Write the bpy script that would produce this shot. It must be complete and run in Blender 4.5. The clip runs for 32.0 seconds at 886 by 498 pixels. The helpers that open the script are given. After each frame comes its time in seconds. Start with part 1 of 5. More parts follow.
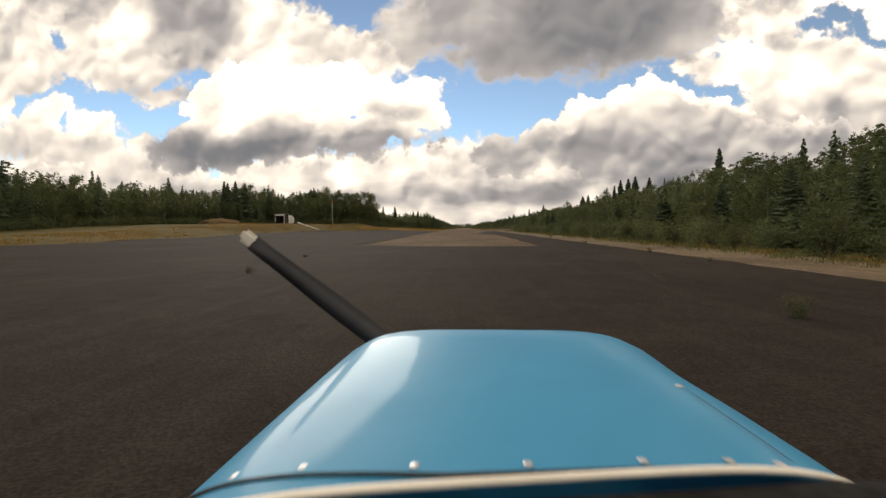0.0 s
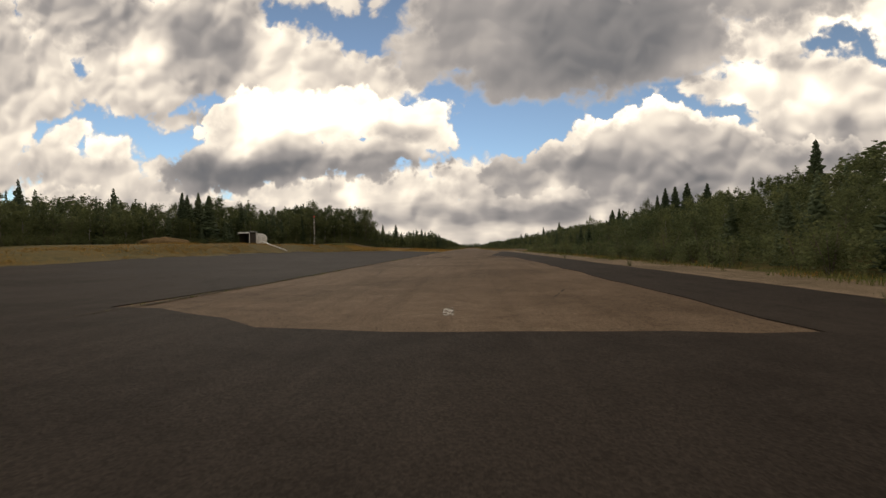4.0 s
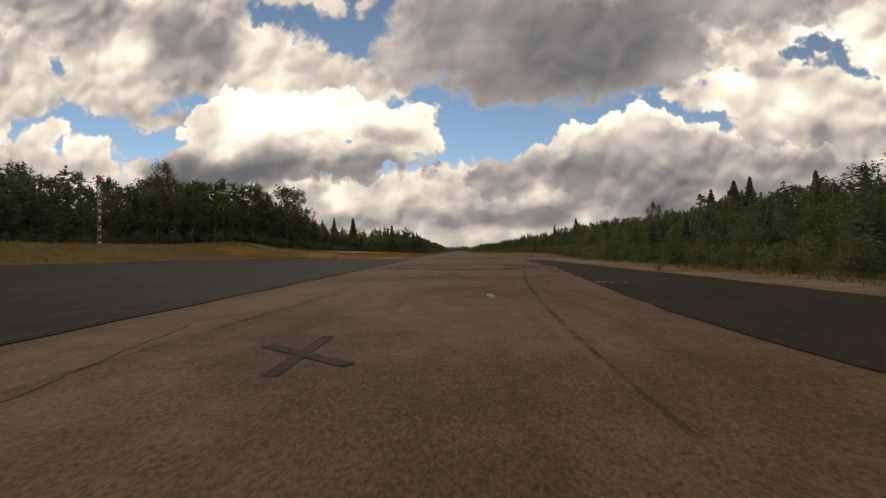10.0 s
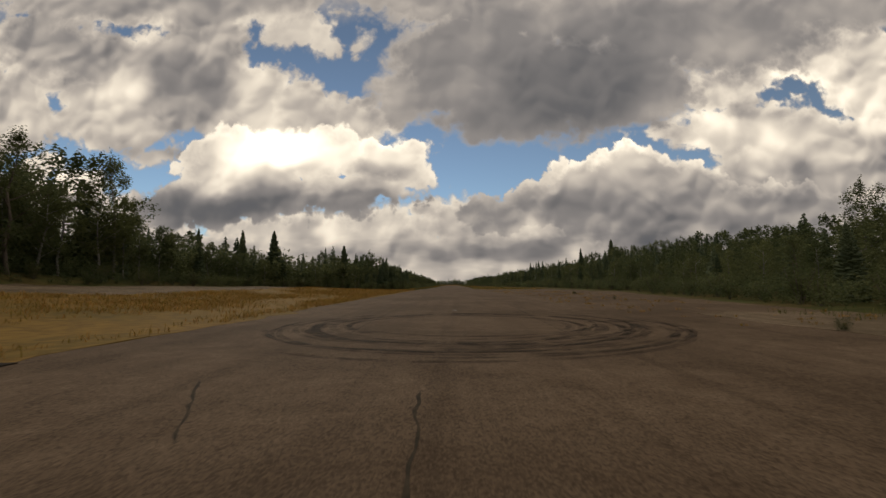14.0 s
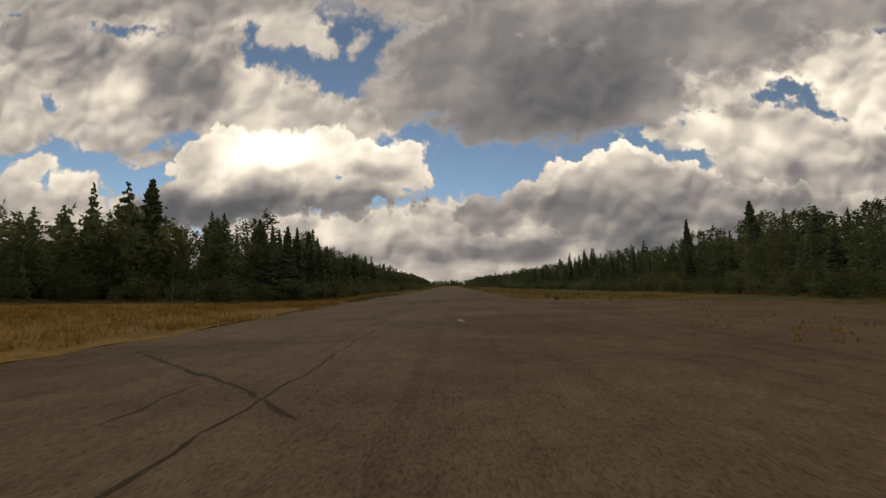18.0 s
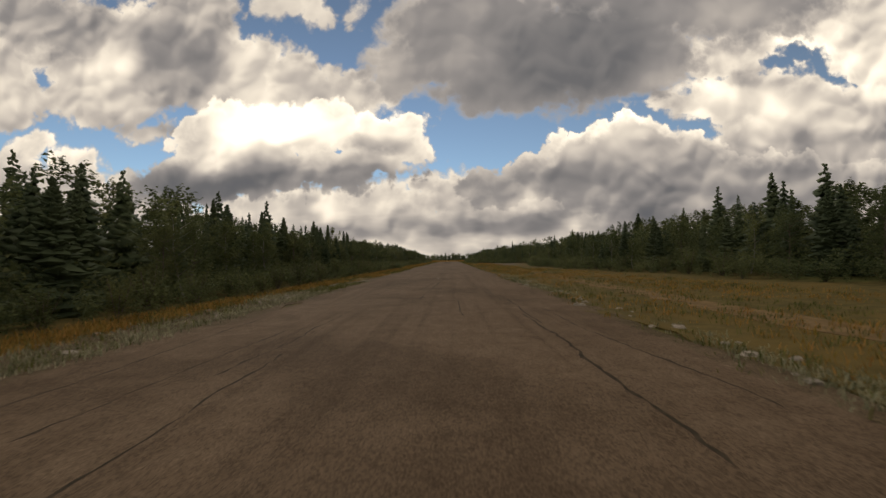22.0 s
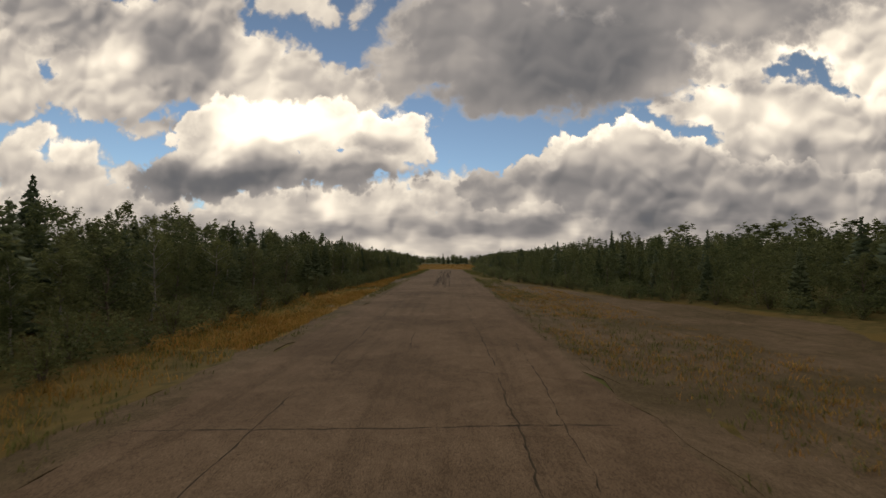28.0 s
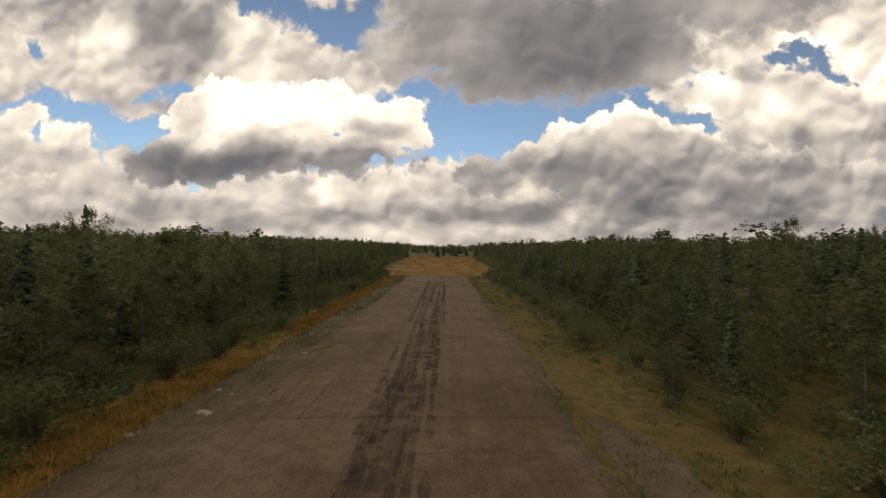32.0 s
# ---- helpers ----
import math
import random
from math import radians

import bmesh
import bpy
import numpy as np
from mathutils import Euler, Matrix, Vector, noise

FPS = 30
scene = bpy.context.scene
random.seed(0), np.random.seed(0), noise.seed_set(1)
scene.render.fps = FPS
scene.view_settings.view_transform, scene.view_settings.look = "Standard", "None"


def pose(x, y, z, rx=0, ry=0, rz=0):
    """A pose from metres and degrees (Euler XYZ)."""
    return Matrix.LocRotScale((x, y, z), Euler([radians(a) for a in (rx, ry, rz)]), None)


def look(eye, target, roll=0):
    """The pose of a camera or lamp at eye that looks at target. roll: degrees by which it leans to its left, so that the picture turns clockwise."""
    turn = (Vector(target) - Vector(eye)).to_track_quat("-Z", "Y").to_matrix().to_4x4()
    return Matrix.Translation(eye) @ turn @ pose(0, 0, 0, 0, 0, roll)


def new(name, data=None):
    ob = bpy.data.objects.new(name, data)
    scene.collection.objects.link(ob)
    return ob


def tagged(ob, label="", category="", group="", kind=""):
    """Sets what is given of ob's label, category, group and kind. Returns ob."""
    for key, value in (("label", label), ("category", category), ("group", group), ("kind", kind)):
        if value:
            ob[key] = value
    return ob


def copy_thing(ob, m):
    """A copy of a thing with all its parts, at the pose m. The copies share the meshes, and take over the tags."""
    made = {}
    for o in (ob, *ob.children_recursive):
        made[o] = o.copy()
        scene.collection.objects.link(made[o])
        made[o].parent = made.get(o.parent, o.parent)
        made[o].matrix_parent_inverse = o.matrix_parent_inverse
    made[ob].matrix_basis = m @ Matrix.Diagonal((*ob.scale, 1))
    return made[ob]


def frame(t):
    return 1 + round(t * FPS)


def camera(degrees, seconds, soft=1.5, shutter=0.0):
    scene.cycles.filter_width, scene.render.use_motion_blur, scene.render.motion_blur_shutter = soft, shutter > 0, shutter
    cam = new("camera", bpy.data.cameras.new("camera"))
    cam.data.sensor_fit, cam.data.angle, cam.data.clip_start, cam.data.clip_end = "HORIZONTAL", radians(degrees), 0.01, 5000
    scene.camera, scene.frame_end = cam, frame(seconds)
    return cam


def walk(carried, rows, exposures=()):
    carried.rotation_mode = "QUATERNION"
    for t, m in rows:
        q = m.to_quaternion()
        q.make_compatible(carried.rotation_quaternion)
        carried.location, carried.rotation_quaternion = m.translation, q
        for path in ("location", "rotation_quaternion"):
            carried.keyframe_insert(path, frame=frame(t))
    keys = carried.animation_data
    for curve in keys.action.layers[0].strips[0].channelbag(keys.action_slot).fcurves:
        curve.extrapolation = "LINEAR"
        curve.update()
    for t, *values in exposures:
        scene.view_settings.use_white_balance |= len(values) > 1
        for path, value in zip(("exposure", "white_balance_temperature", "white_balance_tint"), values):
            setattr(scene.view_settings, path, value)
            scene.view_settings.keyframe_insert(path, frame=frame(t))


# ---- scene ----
# ---------------------------------------------------------------- camera
cam = camera(90, 32.0, shutter=0.09)
# seconds, x, y, z, yaw to the left, pitch up, roll
PATH = [
    (0, 0.70, 0.00, 1.80, 2.74, -2.83, -0.30),
    (1, 0.70, 5.75, 1.80, 2.02, -2.92, -0.37),
    (2, 0.70, 12.80, 1.80, 3.68, -1.84, -0.73),
    (3, 0.70, 21.14, 1.80, 3.62, -1.59, -0.53),
    (4, 0.70, 30.80, 1.80, 3.82, -0.24, -0.49),
    (7, 0.30, 67.91, 1.80, 3.20, 0.70, 0.57),
    (8, 0.10, 82.49, 1.80, 3.26, 0.74, 0.13),
    (9, -0.55, 97.99, 1.80, 2.88, 0.15, 0.11),
    (10, -1.20, 114.33, 1.80, 2.05, 0.13, -0.39),
    (11, -0.75, 131.52, 1.80, 2.01, 1.35, 0.97),
    (12, -0.30, 149.66, 1.80, 1.47, 2.75, 0.79),
    (13, -0.24, 168.76, 1.80, 1.48, 3.67, -0.17),
    (14, -0.18, 188.75, 1.80, 1.01, 4.52, -0.42),
    (16.5, -0.03, 242.21, 1.80, 1.44, 4.78, 0.28),
    (17, 0.00, 253.42, 1.80, 1.55, 4.72, 1.15),
    (18, -0.60, 276.29, 1.80, 0.58, 4.62, -0.56),
    (19, 0.10, 299.64, 1.80, -0.07, 3.33, -1.18),
    (20, 0.80, 323.29, 1.80, -0.90, 3.87, 1.70),
    (21, 1.50, 347.09, 2.00, -0.34, 4.35, 2.38),
    (22, 1.62, 370.94, 2.60, 0.89, 1.25, -1.16),
    (23, 1.75, 394.78, 3.20, 1.36, 1.39, -0.82),
    (24, 1.88, 418.62, 3.30, 0.21, 1.23, -1.54),
    (25, 2.00, 442.45, 3.40, -0.31, 2.12, 0.81),
    (28, 1.80, 513.89, 5.10, 0.83, 1.35, 0.15),
    (29, 1.93, 537.66, 5.70, 1.35, 1.55, -0.33),
    (30, 2.07, 561.40, 6.50, 1.01, 1.09, 0.18),
    (31, 2.20, 585.11, 7.50, -0.12, 1.23, -0.82),
    (32, 2.40, 608.81, 8.80, 0.35, -0.44, 0.58),
]


def eye_pose(x, y, z, yaw, pitch, roll):
    a, b = radians(yaw), radians(pitch)
    way = Vector((-math.sin(a) * math.cos(b), math.cos(a) * math.cos(b), math.sin(b)))
    return look((x, y, z), Vector((x, y, z)) + way * 10, roll)


walk(cam, [(row[0], eye_pose(*row[1:])) for row in PATH],
     exposures=[(0, 0.52), (2, 0.45), (4, 0.2), (9, 0.03), (11, 0.0), (13, -0.2), (17, -0.34), (20, -0.27), (23, -0.08), (28, -0.1), (30, -0.03), (32, 0.08)])

# ---------------------------------------------------------------- sky, clouds and sun
SUN_AZIMUTH, SUN_HEIGHT = -23.0, 17.0
world = bpy.data.worlds.new("sky")
scene.world = world
world.use_nodes = True
wt = world.node_tree
for n in list(wt.nodes):
    wt.nodes.remove(n)


class Graph:
    """Short calls for building a node tree."""

    def __init__(self, tree):
        self.tree = tree

    def node(self, kind, **settings):
        n = self.tree.nodes.new(kind)
        for key, value in settings.items():
            setattr(n, key, value)
        return n

    def put(self, socket, value):
        if hasattr(value, "is_output"):
            self.tree.links.new(value, socket)
        elif value is not None:
            socket.default_value = value

    def math(self, op, a, b=None, c=None, clamp=False):
        n = self.node("ShaderNodeMath", operation=op, use_clamp=clamp)
        for s, v in zip(n.inputs, (a, b, c)):
            self.put(s, v)
        return n.outputs[0]

    def vec(self, op, a, b=None):
        n = self.node("ShaderNodeVectorMath", operation=op)
        self.put(n.inputs[0], a)
        if op == "SCALE":
            self.put(n.inputs[3], b)
        else:
            self.put(n.inputs[1], b)
        return n.outputs[1] if op in ("LENGTH", "DISTANCE", "DOT_PRODUCT") else n.outputs[0]

    def noise(self, vector, scale, detail=5.0, rough=0.55, distortion=0.0, colour=False):
        n = self.node("ShaderNodeTexNoise")
        self.put(n.inputs["Vector"], vector)
        for key, value in (("Scale", scale), ("Detail", detail), ("Roughness", rough), ("Distortion", distortion)):
            self.put(n.inputs[key], value)
        return n.outputs[1 if colour else 0]

    def ramp(self, value, a, b, lo=0.0, hi=1.0, smooth=True):
        n = self.node("ShaderNodeMapRange", interpolation_type="SMOOTHSTEP" if smooth else "LINEAR")
        for s, v in zip(n.inputs, (value, a, b, lo, hi)):
            self.put(s, v)
        return n.outputs[0]

    def mix(self, factor, a, b, blend="MIX"):
        n = self.node("ShaderNodeMix", data_type="RGBA", blend_type=blend)
        self.put(n.inputs[0], factor)
        self.put(n.inputs[6], (*a, 1) if isinstance(a, tuple) and len(a) == 3 else a)
        self.put(n.inputs[7], (*b, 1) if isinstance(b, tuple) and len(b) == 3 else b)
        return n.outputs[2]

    def combine(self, x, y, z=0.0):
        n = self.node("ShaderNodeCombineXYZ")
        for s, v in zip(n.inputs, (x, y, z)):
            self.put(s, v)
        return n.outputs[0]

    def split(self, v):
        n = self.node("ShaderNodeSeparateXYZ")
        self.put(n.inputs[0], v)
        return n.outputs


g = Graph(wt)
way = g.node("ShaderNodeTexCoord").outputs["Generated"]
dx, dy, dz = g.split(way)
depth = g.math("MAXIMUM", g.math("ABSOLUTE", dy), 0.12)
# a flat chart of the sky: u to the right of the runway's far end, v above it
u = g.math("DIVIDE", g.math("MULTIPLY", dx, 7.84), depth)
v = g.math("DIVIDE", g.math("MULTIPLY", dz, 7.84), depth)
chart = g.combine(u, v)
soft = g.vec("ADD", chart, g.vec("SCALE", g.vec("SUBTRACT", g.noise(chart, 0.8, 3.0, 0.5, colour=True), (0.5, 0.5, 0.5)), 0.9))


def patch(cu, cv, ru, rv, where):
    """1 in the middle of an oval of the sky, 0 on its rim, negative outside."""
    d = g.vec("MULTIPLY", g.vec("SUBTRACT", where, (cu, cv, 0)), (1 / ru, 1 / rv, 0))
    return g.math("SUBTRACT", 1.0, g.vec("LENGTH", d))


# banks of cloud, from the farthest to the nearest: ovals (place, half size), the heights between which a bank turns from its shaded base
# to its lit top, the two tones, how soft its rim is, how much the rim shines and how deep its billows are
BANKS = []


def bank(ovals, span, tones, soft, shine, billows, holed=False):
    BANKS.append(dict(ovals=ovals, span=span, tones=tones, soft=soft, shine=shine, billows=billows, holed=holed))


# low banks over the horizon
bank([(-1.0, 0.25, 12.0, 0.75), (-3.5, 1.0, 0.8, 0.3), (-2.1, 0.95, 0.5, 0.32), (-1.2, 1.1, 0.9, 0.28), (0.3, 1.1, 1.2, 0.42), (-0.4, 1.3, 0.7, 0.22),
      (-6.6, 0.95, 2.2, 0.4), (-2.4, 0.85, 2.2, 0.45), (2.0, 0.95, 2.0, 0.4)], (0.3, 1.3), (0.52, 0.76), 0.08, 0.26, 0.75)
# the bright bank towards the right
bank([(7.2, 2.0, 2.6, 0.95), (5.4, 2.75, 1.6, 0.42), (4.3, 2.62, 0.8, 0.24), (3.6, 2.68, 0.5, 0.08), (7.8, 3.7, 1.2, 0.9), (5.2, 3.5, 1.2, 0.5), (6.4, 2.6, 1.2, 0.5),
      (6.6, 4.1, 1.2, 0.5), (10.0, 2.5, 2.0, 2.6)], (0.9, 3.0), (0.46, 0.92), 0.08, 0.2, 1.2, True)
# the heaped cloud under it
bank([(2.9, 1.5, 1.5, 0.74), (3.3, 1.85, 0.95, 0.58), (2.35, 1.8, 0.6, 0.42), (4.35, 1.6, 0.65, 0.56), (1.6, 1.45, 0.75, 0.44), (0.85, 1.25, 0.6, 0.36), (5.6, 0.95, 3.2, 0.75)],
     (1.1, 2.5), (0.42, 0.82), 0.045, 0.46, 0.9)
# small puffs over the wood to the left
bank([(-7.5, 2.15, 0.4, 0.24), (-6.8, 1.88, 0.6, 0.26), (-7.9, 1.7, 0.8, 0.4), (-6.9, 1.4, 1.5, 0.3), (-5.9, 1.6, 0.5, 0.2)], (1.2, 2.2), (0.64, 0.95), 0.09, 0.2, 0.8)
# the broad mottled bank above them
bank([(-5.2, 4.4, 1.5, 1.1), (-3.7, 3.5, 0.9, 0.62), (-2.75, 3.3, 0.7, 0.52), (-1.9, 3.0, 0.9, 0.42), (-4.6, 3.3, 1.1, 0.85), (-5.2, 2.6, 0.75, 0.3), (-3.9, 2.8, 1.2, 0.75), (-2.4, 2.8, 1.5, 0.45), (-6.2, 3.3, 1.3, 0.75),
      (-7.9, 3.3, 0.75, 0.85), (-7.0, 4.5, 1.6, 0.9), (-5.4, 5.6, 3.4, 0.9), (-10.0, 3.0, 1.8, 2.6)], (2.4, 4.2), (0.74, 0.6), 0.08, 0.22, 1.0, True)
# the bright cloud before the sun, with its dark flat base
bank([(-2.6, 2.35, 1.3, 0.52), (-1.15, 2.22, 0.75, 0.44), (-0.75, 1.95, 0.5, 0.36), (-1.4, 1.72, 0.95, 0.3), (-3.4, 1.66, 2.0, 0.42), (-2.3, 1.5, 1.3, 0.24), (-3.95, 2.35, 0.9, 0.52), (-4.75, 1.5, 0.9, 0.42), (-3.6, 2.05, 1.4, 0.55)],
     (1.3, 2.15), (0.4, 1.02), 0.06, 0.24, 0.7)
# scraps in the upper gap
bank([(-2.85, 4.75, 0.55, 0.36), (-2.35, 4.45, 0.3, 0.22), (-1.62, 4.5, 0.12, 0.2)], (4.2, 4.8), (0.7, 0.86), 0.1, 0.1, 0.4)
# the heavy dark cloud
bank([(0.65, 4.0, 1.75, 1.05), (-0.75, 3.4, 0.65, 0.5), (-1.1, 3.7, 0.22, 0.2), (1.2, 3.3, 1.6, 0.72), (3.0, 3.65, 1.5, 0.95), (2.6, 3.1, 0.95, 0.46), (4.6, 4.5, 2.4, 0.8), (7.0, 5.2, 2.6, 0.75), (3.0, 5.7, 5.0, 1.4)],
     (2.6, 5.0), (0.4, 0.4), 0.13, 0.3, 0.36)
# unseen cloud overhead and all round, its tone set to light the ground
bank([], (5.0, 6.5), (0.52, 0.78), 0.4, 0.0, 0.6)
HOLES = [(5.75, 3.35, 0.32, 0.1), (6.3, 3.5, 0.36, 0.17), (-5.35, 2.62, 0.2, 0.12), (-4.85, 2.7, 0.24, 0.17), (-7.3, 3.4, 0.1, 0.3), (-6.0, 4.82, 0.3, 0.06), (4.5, 2.15, 0.2, 0.14)]
# parts where a cloud is thin before the sun, or thick: place, half size, strength
LIGHTS = [
    (-3.25, 2.5, 1.0, 0.45, 0.85), (-2.0, 2.4, 1.4, 0.34, 0.28), (-6.2, 3.75, 0.6, 0.42, 0.34), (-6.6, 3.1, 0.8, 0.5, 0.16), (-7.8, 3.3, 0.5, 0.6, 0.14), (-3.5, 3.65, 0.7, 0.5, 0.3),
    (-2.7, 3.6, 0.5, 0.4, 0.16), (-2.1, 0.92, 0.4, 0.28, 0.45), (-3.5, 1.1, 0.55, 0.2, 0.22), (-1.0, 3.55, 0.4, 0.5, 0.22), (0.4, 0.2, 3.0, 0.24, 0.24), (-3.0, 3.0, 1.4, 0.4, 0.2), (-1.2, 2.9, 1.0, 0.3, 0.12),
    (4.2, 3.0, 1.1, 0.4, 0.14), (3.2, 2.25, 0.8, 0.22, 0.12), (6.2, 2.75, 1.0, 0.3, 0.14), (7.4, 3.6, 0.7, 0.6, 0.14), (5.2, 4.4, 0.8, 0.6, 0.12), (7.2, 4.9, 0.8, 0.6, 0.16),
]
SHADES = [
    (-4.3, 1.5, 1.4, 0.4, 0.34), (-1.9, 1.48, 1.3, 0.13, 0.16), (-1.35, 2.04, 0.55, 0.2, 0.36), (-4.8, 3.7, 0.8, 0.8, 0.2), (-6.4, 4.7, 1.1, 0.4, 0.12), (-2.2, 3.0, 1.2, 0.22, 0.1), (-4.6, 2.3, 0.45, 0.35, 0.2),
    (2.3, 3.6, 1.5, 0.9, 0.25), (1.2, 3.1, 1.2, 0.4, 0.06), (3.6, 4.6, 1.4, 0.5, 0.08), (3.2, 1.35, 1.2, 0.3, 0.1), (7.3, 2.3, 0.7, 0.5, 0.2), (5.4, 1.5, 1.3, 0.3, 0.12),
    (0.9, 0.6, 1.6, 0.16, 0.16), (2.8, 0.75, 1.6, 0.2, 0.12), (-1.8, 0.5, 1.2, 0.16, 0.12), (4.6, 0.9, 1.5, 0.25, 0.12),
]


def lobes(vector, size, smooth=0.22):
    """Rounded billows."""
    n = g.node("ShaderNodeTexVoronoi", feature="SMOOTH_F1")
    g.put(n.inputs["Vector"], vector)
    n.inputs["Scale"].default_value = size
    n.inputs["Smoothness"].default_value = smooth
    return n.outputs["Distance"]


def oval(cu, cv, ru, rv, where):
    """How far inside an oval of the sky, in the chart's units."""
    return g.math("MULTIPLY", patch(cu, cv, ru, rv, where), min(ru, rv))


wav = g.vec("ADD", chart, g.vec("SCALE", g.vec("SUBTRACT", g.noise(chart, 0.9, 2.0, 0.5, colour=True), (0.5, 0.5, 0.5)), 0.45))
wav = g.vec("ADD", wav, g.vec("SCALE", g.vec("SUBTRACT", g.noise(chart, 3.2, 4.0, 0.55, colour=True), (0.5, 0.5, 0.5)), 0.22))
large, small, tiny = lobes(wav, 2.2), lobes(wav, 5.0), lobes(wav, 11.0)
swell = g.math("MULTIPLY_ADD", g.math("SUBTRACT", 0.42, large), 0.30, 0.09)
swell = g.math("MULTIPLY_ADD", g.math("SUBTRACT", 0.42, small), 0.15, swell)
swell = g.math("MULTIPLY_ADD", g.math("SUBTRACT", 0.42, tiny), 0.07, swell)
swell = g.math("MULTIPLY_ADD", g.math("SUBTRACT", g.noise(chart, 9.0, 4.0, 0.6), 0.5), 0.16, swell)
# the upper side of each billow is lighter; the body is smooth
veil = g.vec("ADD", chart, g.vec("SCALE", g.vec("SUBTRACT", g.noise(chart, 1.1, 2.0, 0.45, colour=True), (0.5, 0.5, 0.5)), 0.7))
relief = g.math("MULTIPLY", g.math("SUBTRACT", lobes(g.vec("ADD", veil, (-0.1, 0.2, 0)), 1.3, 0.9), lobes(veil, 1.3, 0.9)), 0.7)
relief = g.math("MULTIPLY_ADD", g.math("SUBTRACT", lobes(g.vec("ADD", veil, (-0.04, 0.09, 0)), 3.0, 0.5), lobes(veil, 3.0, 0.5)), 0.5, relief)
relief = g.math("MULTIPLY_ADD", g.math("SUBTRACT", g.noise(soft, 0.75, 2.0, 0.5), 0.5), 0.85, relief)
relief = g.math("MULTIPLY_ADD", g.math("SUBTRACT", g.noise(g.vec("MULTIPLY", veil, (1.0, 1.3, 1.0)), 2.0, 3.0, 0.4), 0.5), 0.3, relief)
hole = -9.0
for place in HOLES:
    hole = g.math("MAXIMUM", hole, oval(*place, wav))
beyond = g.math("MAXIMUM", g.math("SUBTRACT", v, 5.2), g.math("SUBTRACT", g.math("ABSOLUTE", u), 9.5))
level = g.split(soft)[1]
cover, tone = 0.0, 0.6
for k, row in enumerate(BANKS):
    inside = beyond if k == len(BANKS) - 1 else -9.0
    for place in row["ovals"]:
        inside = g.math("MAXIMUM", inside, oval(*place, wav))
    if row["holed"]:
        inside = g.math("MINIMUM", inside, g.math("MULTIPLY", hole, -1.0))
    inside = g.math("ADD", inside, swell)
    here = g.ramp(inside, -row["soft"], row["soft"])
    rise = g.ramp(level, *row["span"])
    own = g.math("MULTIPLY_ADD", rise, row["tones"][1] - row["tones"][0], row["tones"][0])
    own = g.math("MULTIPLY_ADD", relief, row["billows"], own)
    own = g.math("MULTIPLY_ADD", g.ramp(inside, 0.3, 0.0), g.math("MULTIPLY_ADD", rise, row["shine"] * 0.8, row["shine"] * 0.2), own)
    tone = g.math("MULTIPLY_ADD", here, g.math("SUBTRACT", own, tone), tone)
    cover = g.math("MAXIMUM", cover, here)
for cu, cv, ru, rv, amount in LIGHTS:
    tone = g.math("MULTIPLY_ADD", g.ramp(patch(cu, cv, ru, rv, soft), -0.35, 0.75), amount, tone)
for cu, cv, ru, rv, amount in SHADES:
    tone = g.math("MULTIPLY_ADD", g.ramp(patch(cu, cv, ru, rv, soft), -0.4, 0.6), -amount, tone)
# long thin streaks over the horizon
streaks = g.ramp(g.noise(g.vec("MULTIPLY", chart, (0.7, 2.2, 1.0)), 1.1, 3.0, 0.5, 0.1), 0.36, 0.64, -0.1, 0.1)
tone = g.math("MULTIPLY_ADD", g.math("MULTIPLY", streaks, g.ramp(v, 0.75, 1.1, 1.0, 0.0)), 1.0, tone)
ramp_node = g.node("ShaderNodeValToRGB")
g.put(ramp_node.inputs[0], g.math("MULTIPLY", g.math("ADD", tone, 0.2), 0.5))
stops = ramp_node.color_ramp.elements
stops[0].position, stops[0].color = 0.0, (0.11, 0.114, 0.13, 1)
stops[1].position, stops[1].color = 1.0, (2.0, 1.78, 1.42, 1)
for at, colour in ((0.15, (0.165, 0.16, 0.162, 1)), (0.3, (0.32, 0.292, 0.275, 1)), (0.45, (0.6, 0.53, 0.46, 1)), (0.62, (1.0, 0.88, 0.72, 1))):
    stops.new(at).color = colour
cloud_colour = ramp_node.outputs[0]


sky = g.node("ShaderNodeTexSky", sky_type="NISHITA", sun_disc=False, sun_elevation=radians(SUN_HEIGHT),
             sun_rotation=radians(SUN_AZIMUTH), air_density=1.0, dust_density=0.0, ozone_density=1.6)
blue = g.mix(0.16, g.mix(1.0, sky.outputs[0], (0.066, 0.076, 0.086), "MULTIPLY"), (0.6, 0.66, 0.72))
deep = g.ramp(v, 1.4, 4.6, 1.12, 0.74, False)
blue = g.vec("SCALE", blue, deep)
total = g.mix(cover, blue, cloud_colour)
background = g.node("ShaderNodeBackground")
g.put(background.inputs[0], total)
background.inputs[1].default_value = 1.0
g.put(g.node("ShaderNodeOutputWorld").inputs[0], background.outputs[0])

sun = new("sun", bpy.data.lights.new("sun", "SUN"))
sun.data.energy, sun.data.angle, sun.data.color = 1.4, radians(30), (1.0, 0.93, 0.82)
sun.matrix_world = look((0, 0, 0), (-math.sin(radians(SUN_AZIMUTH)), -math.cos(radians(SUN_AZIMUTH)), -math.tan(radians(SUN_HEIGHT))))

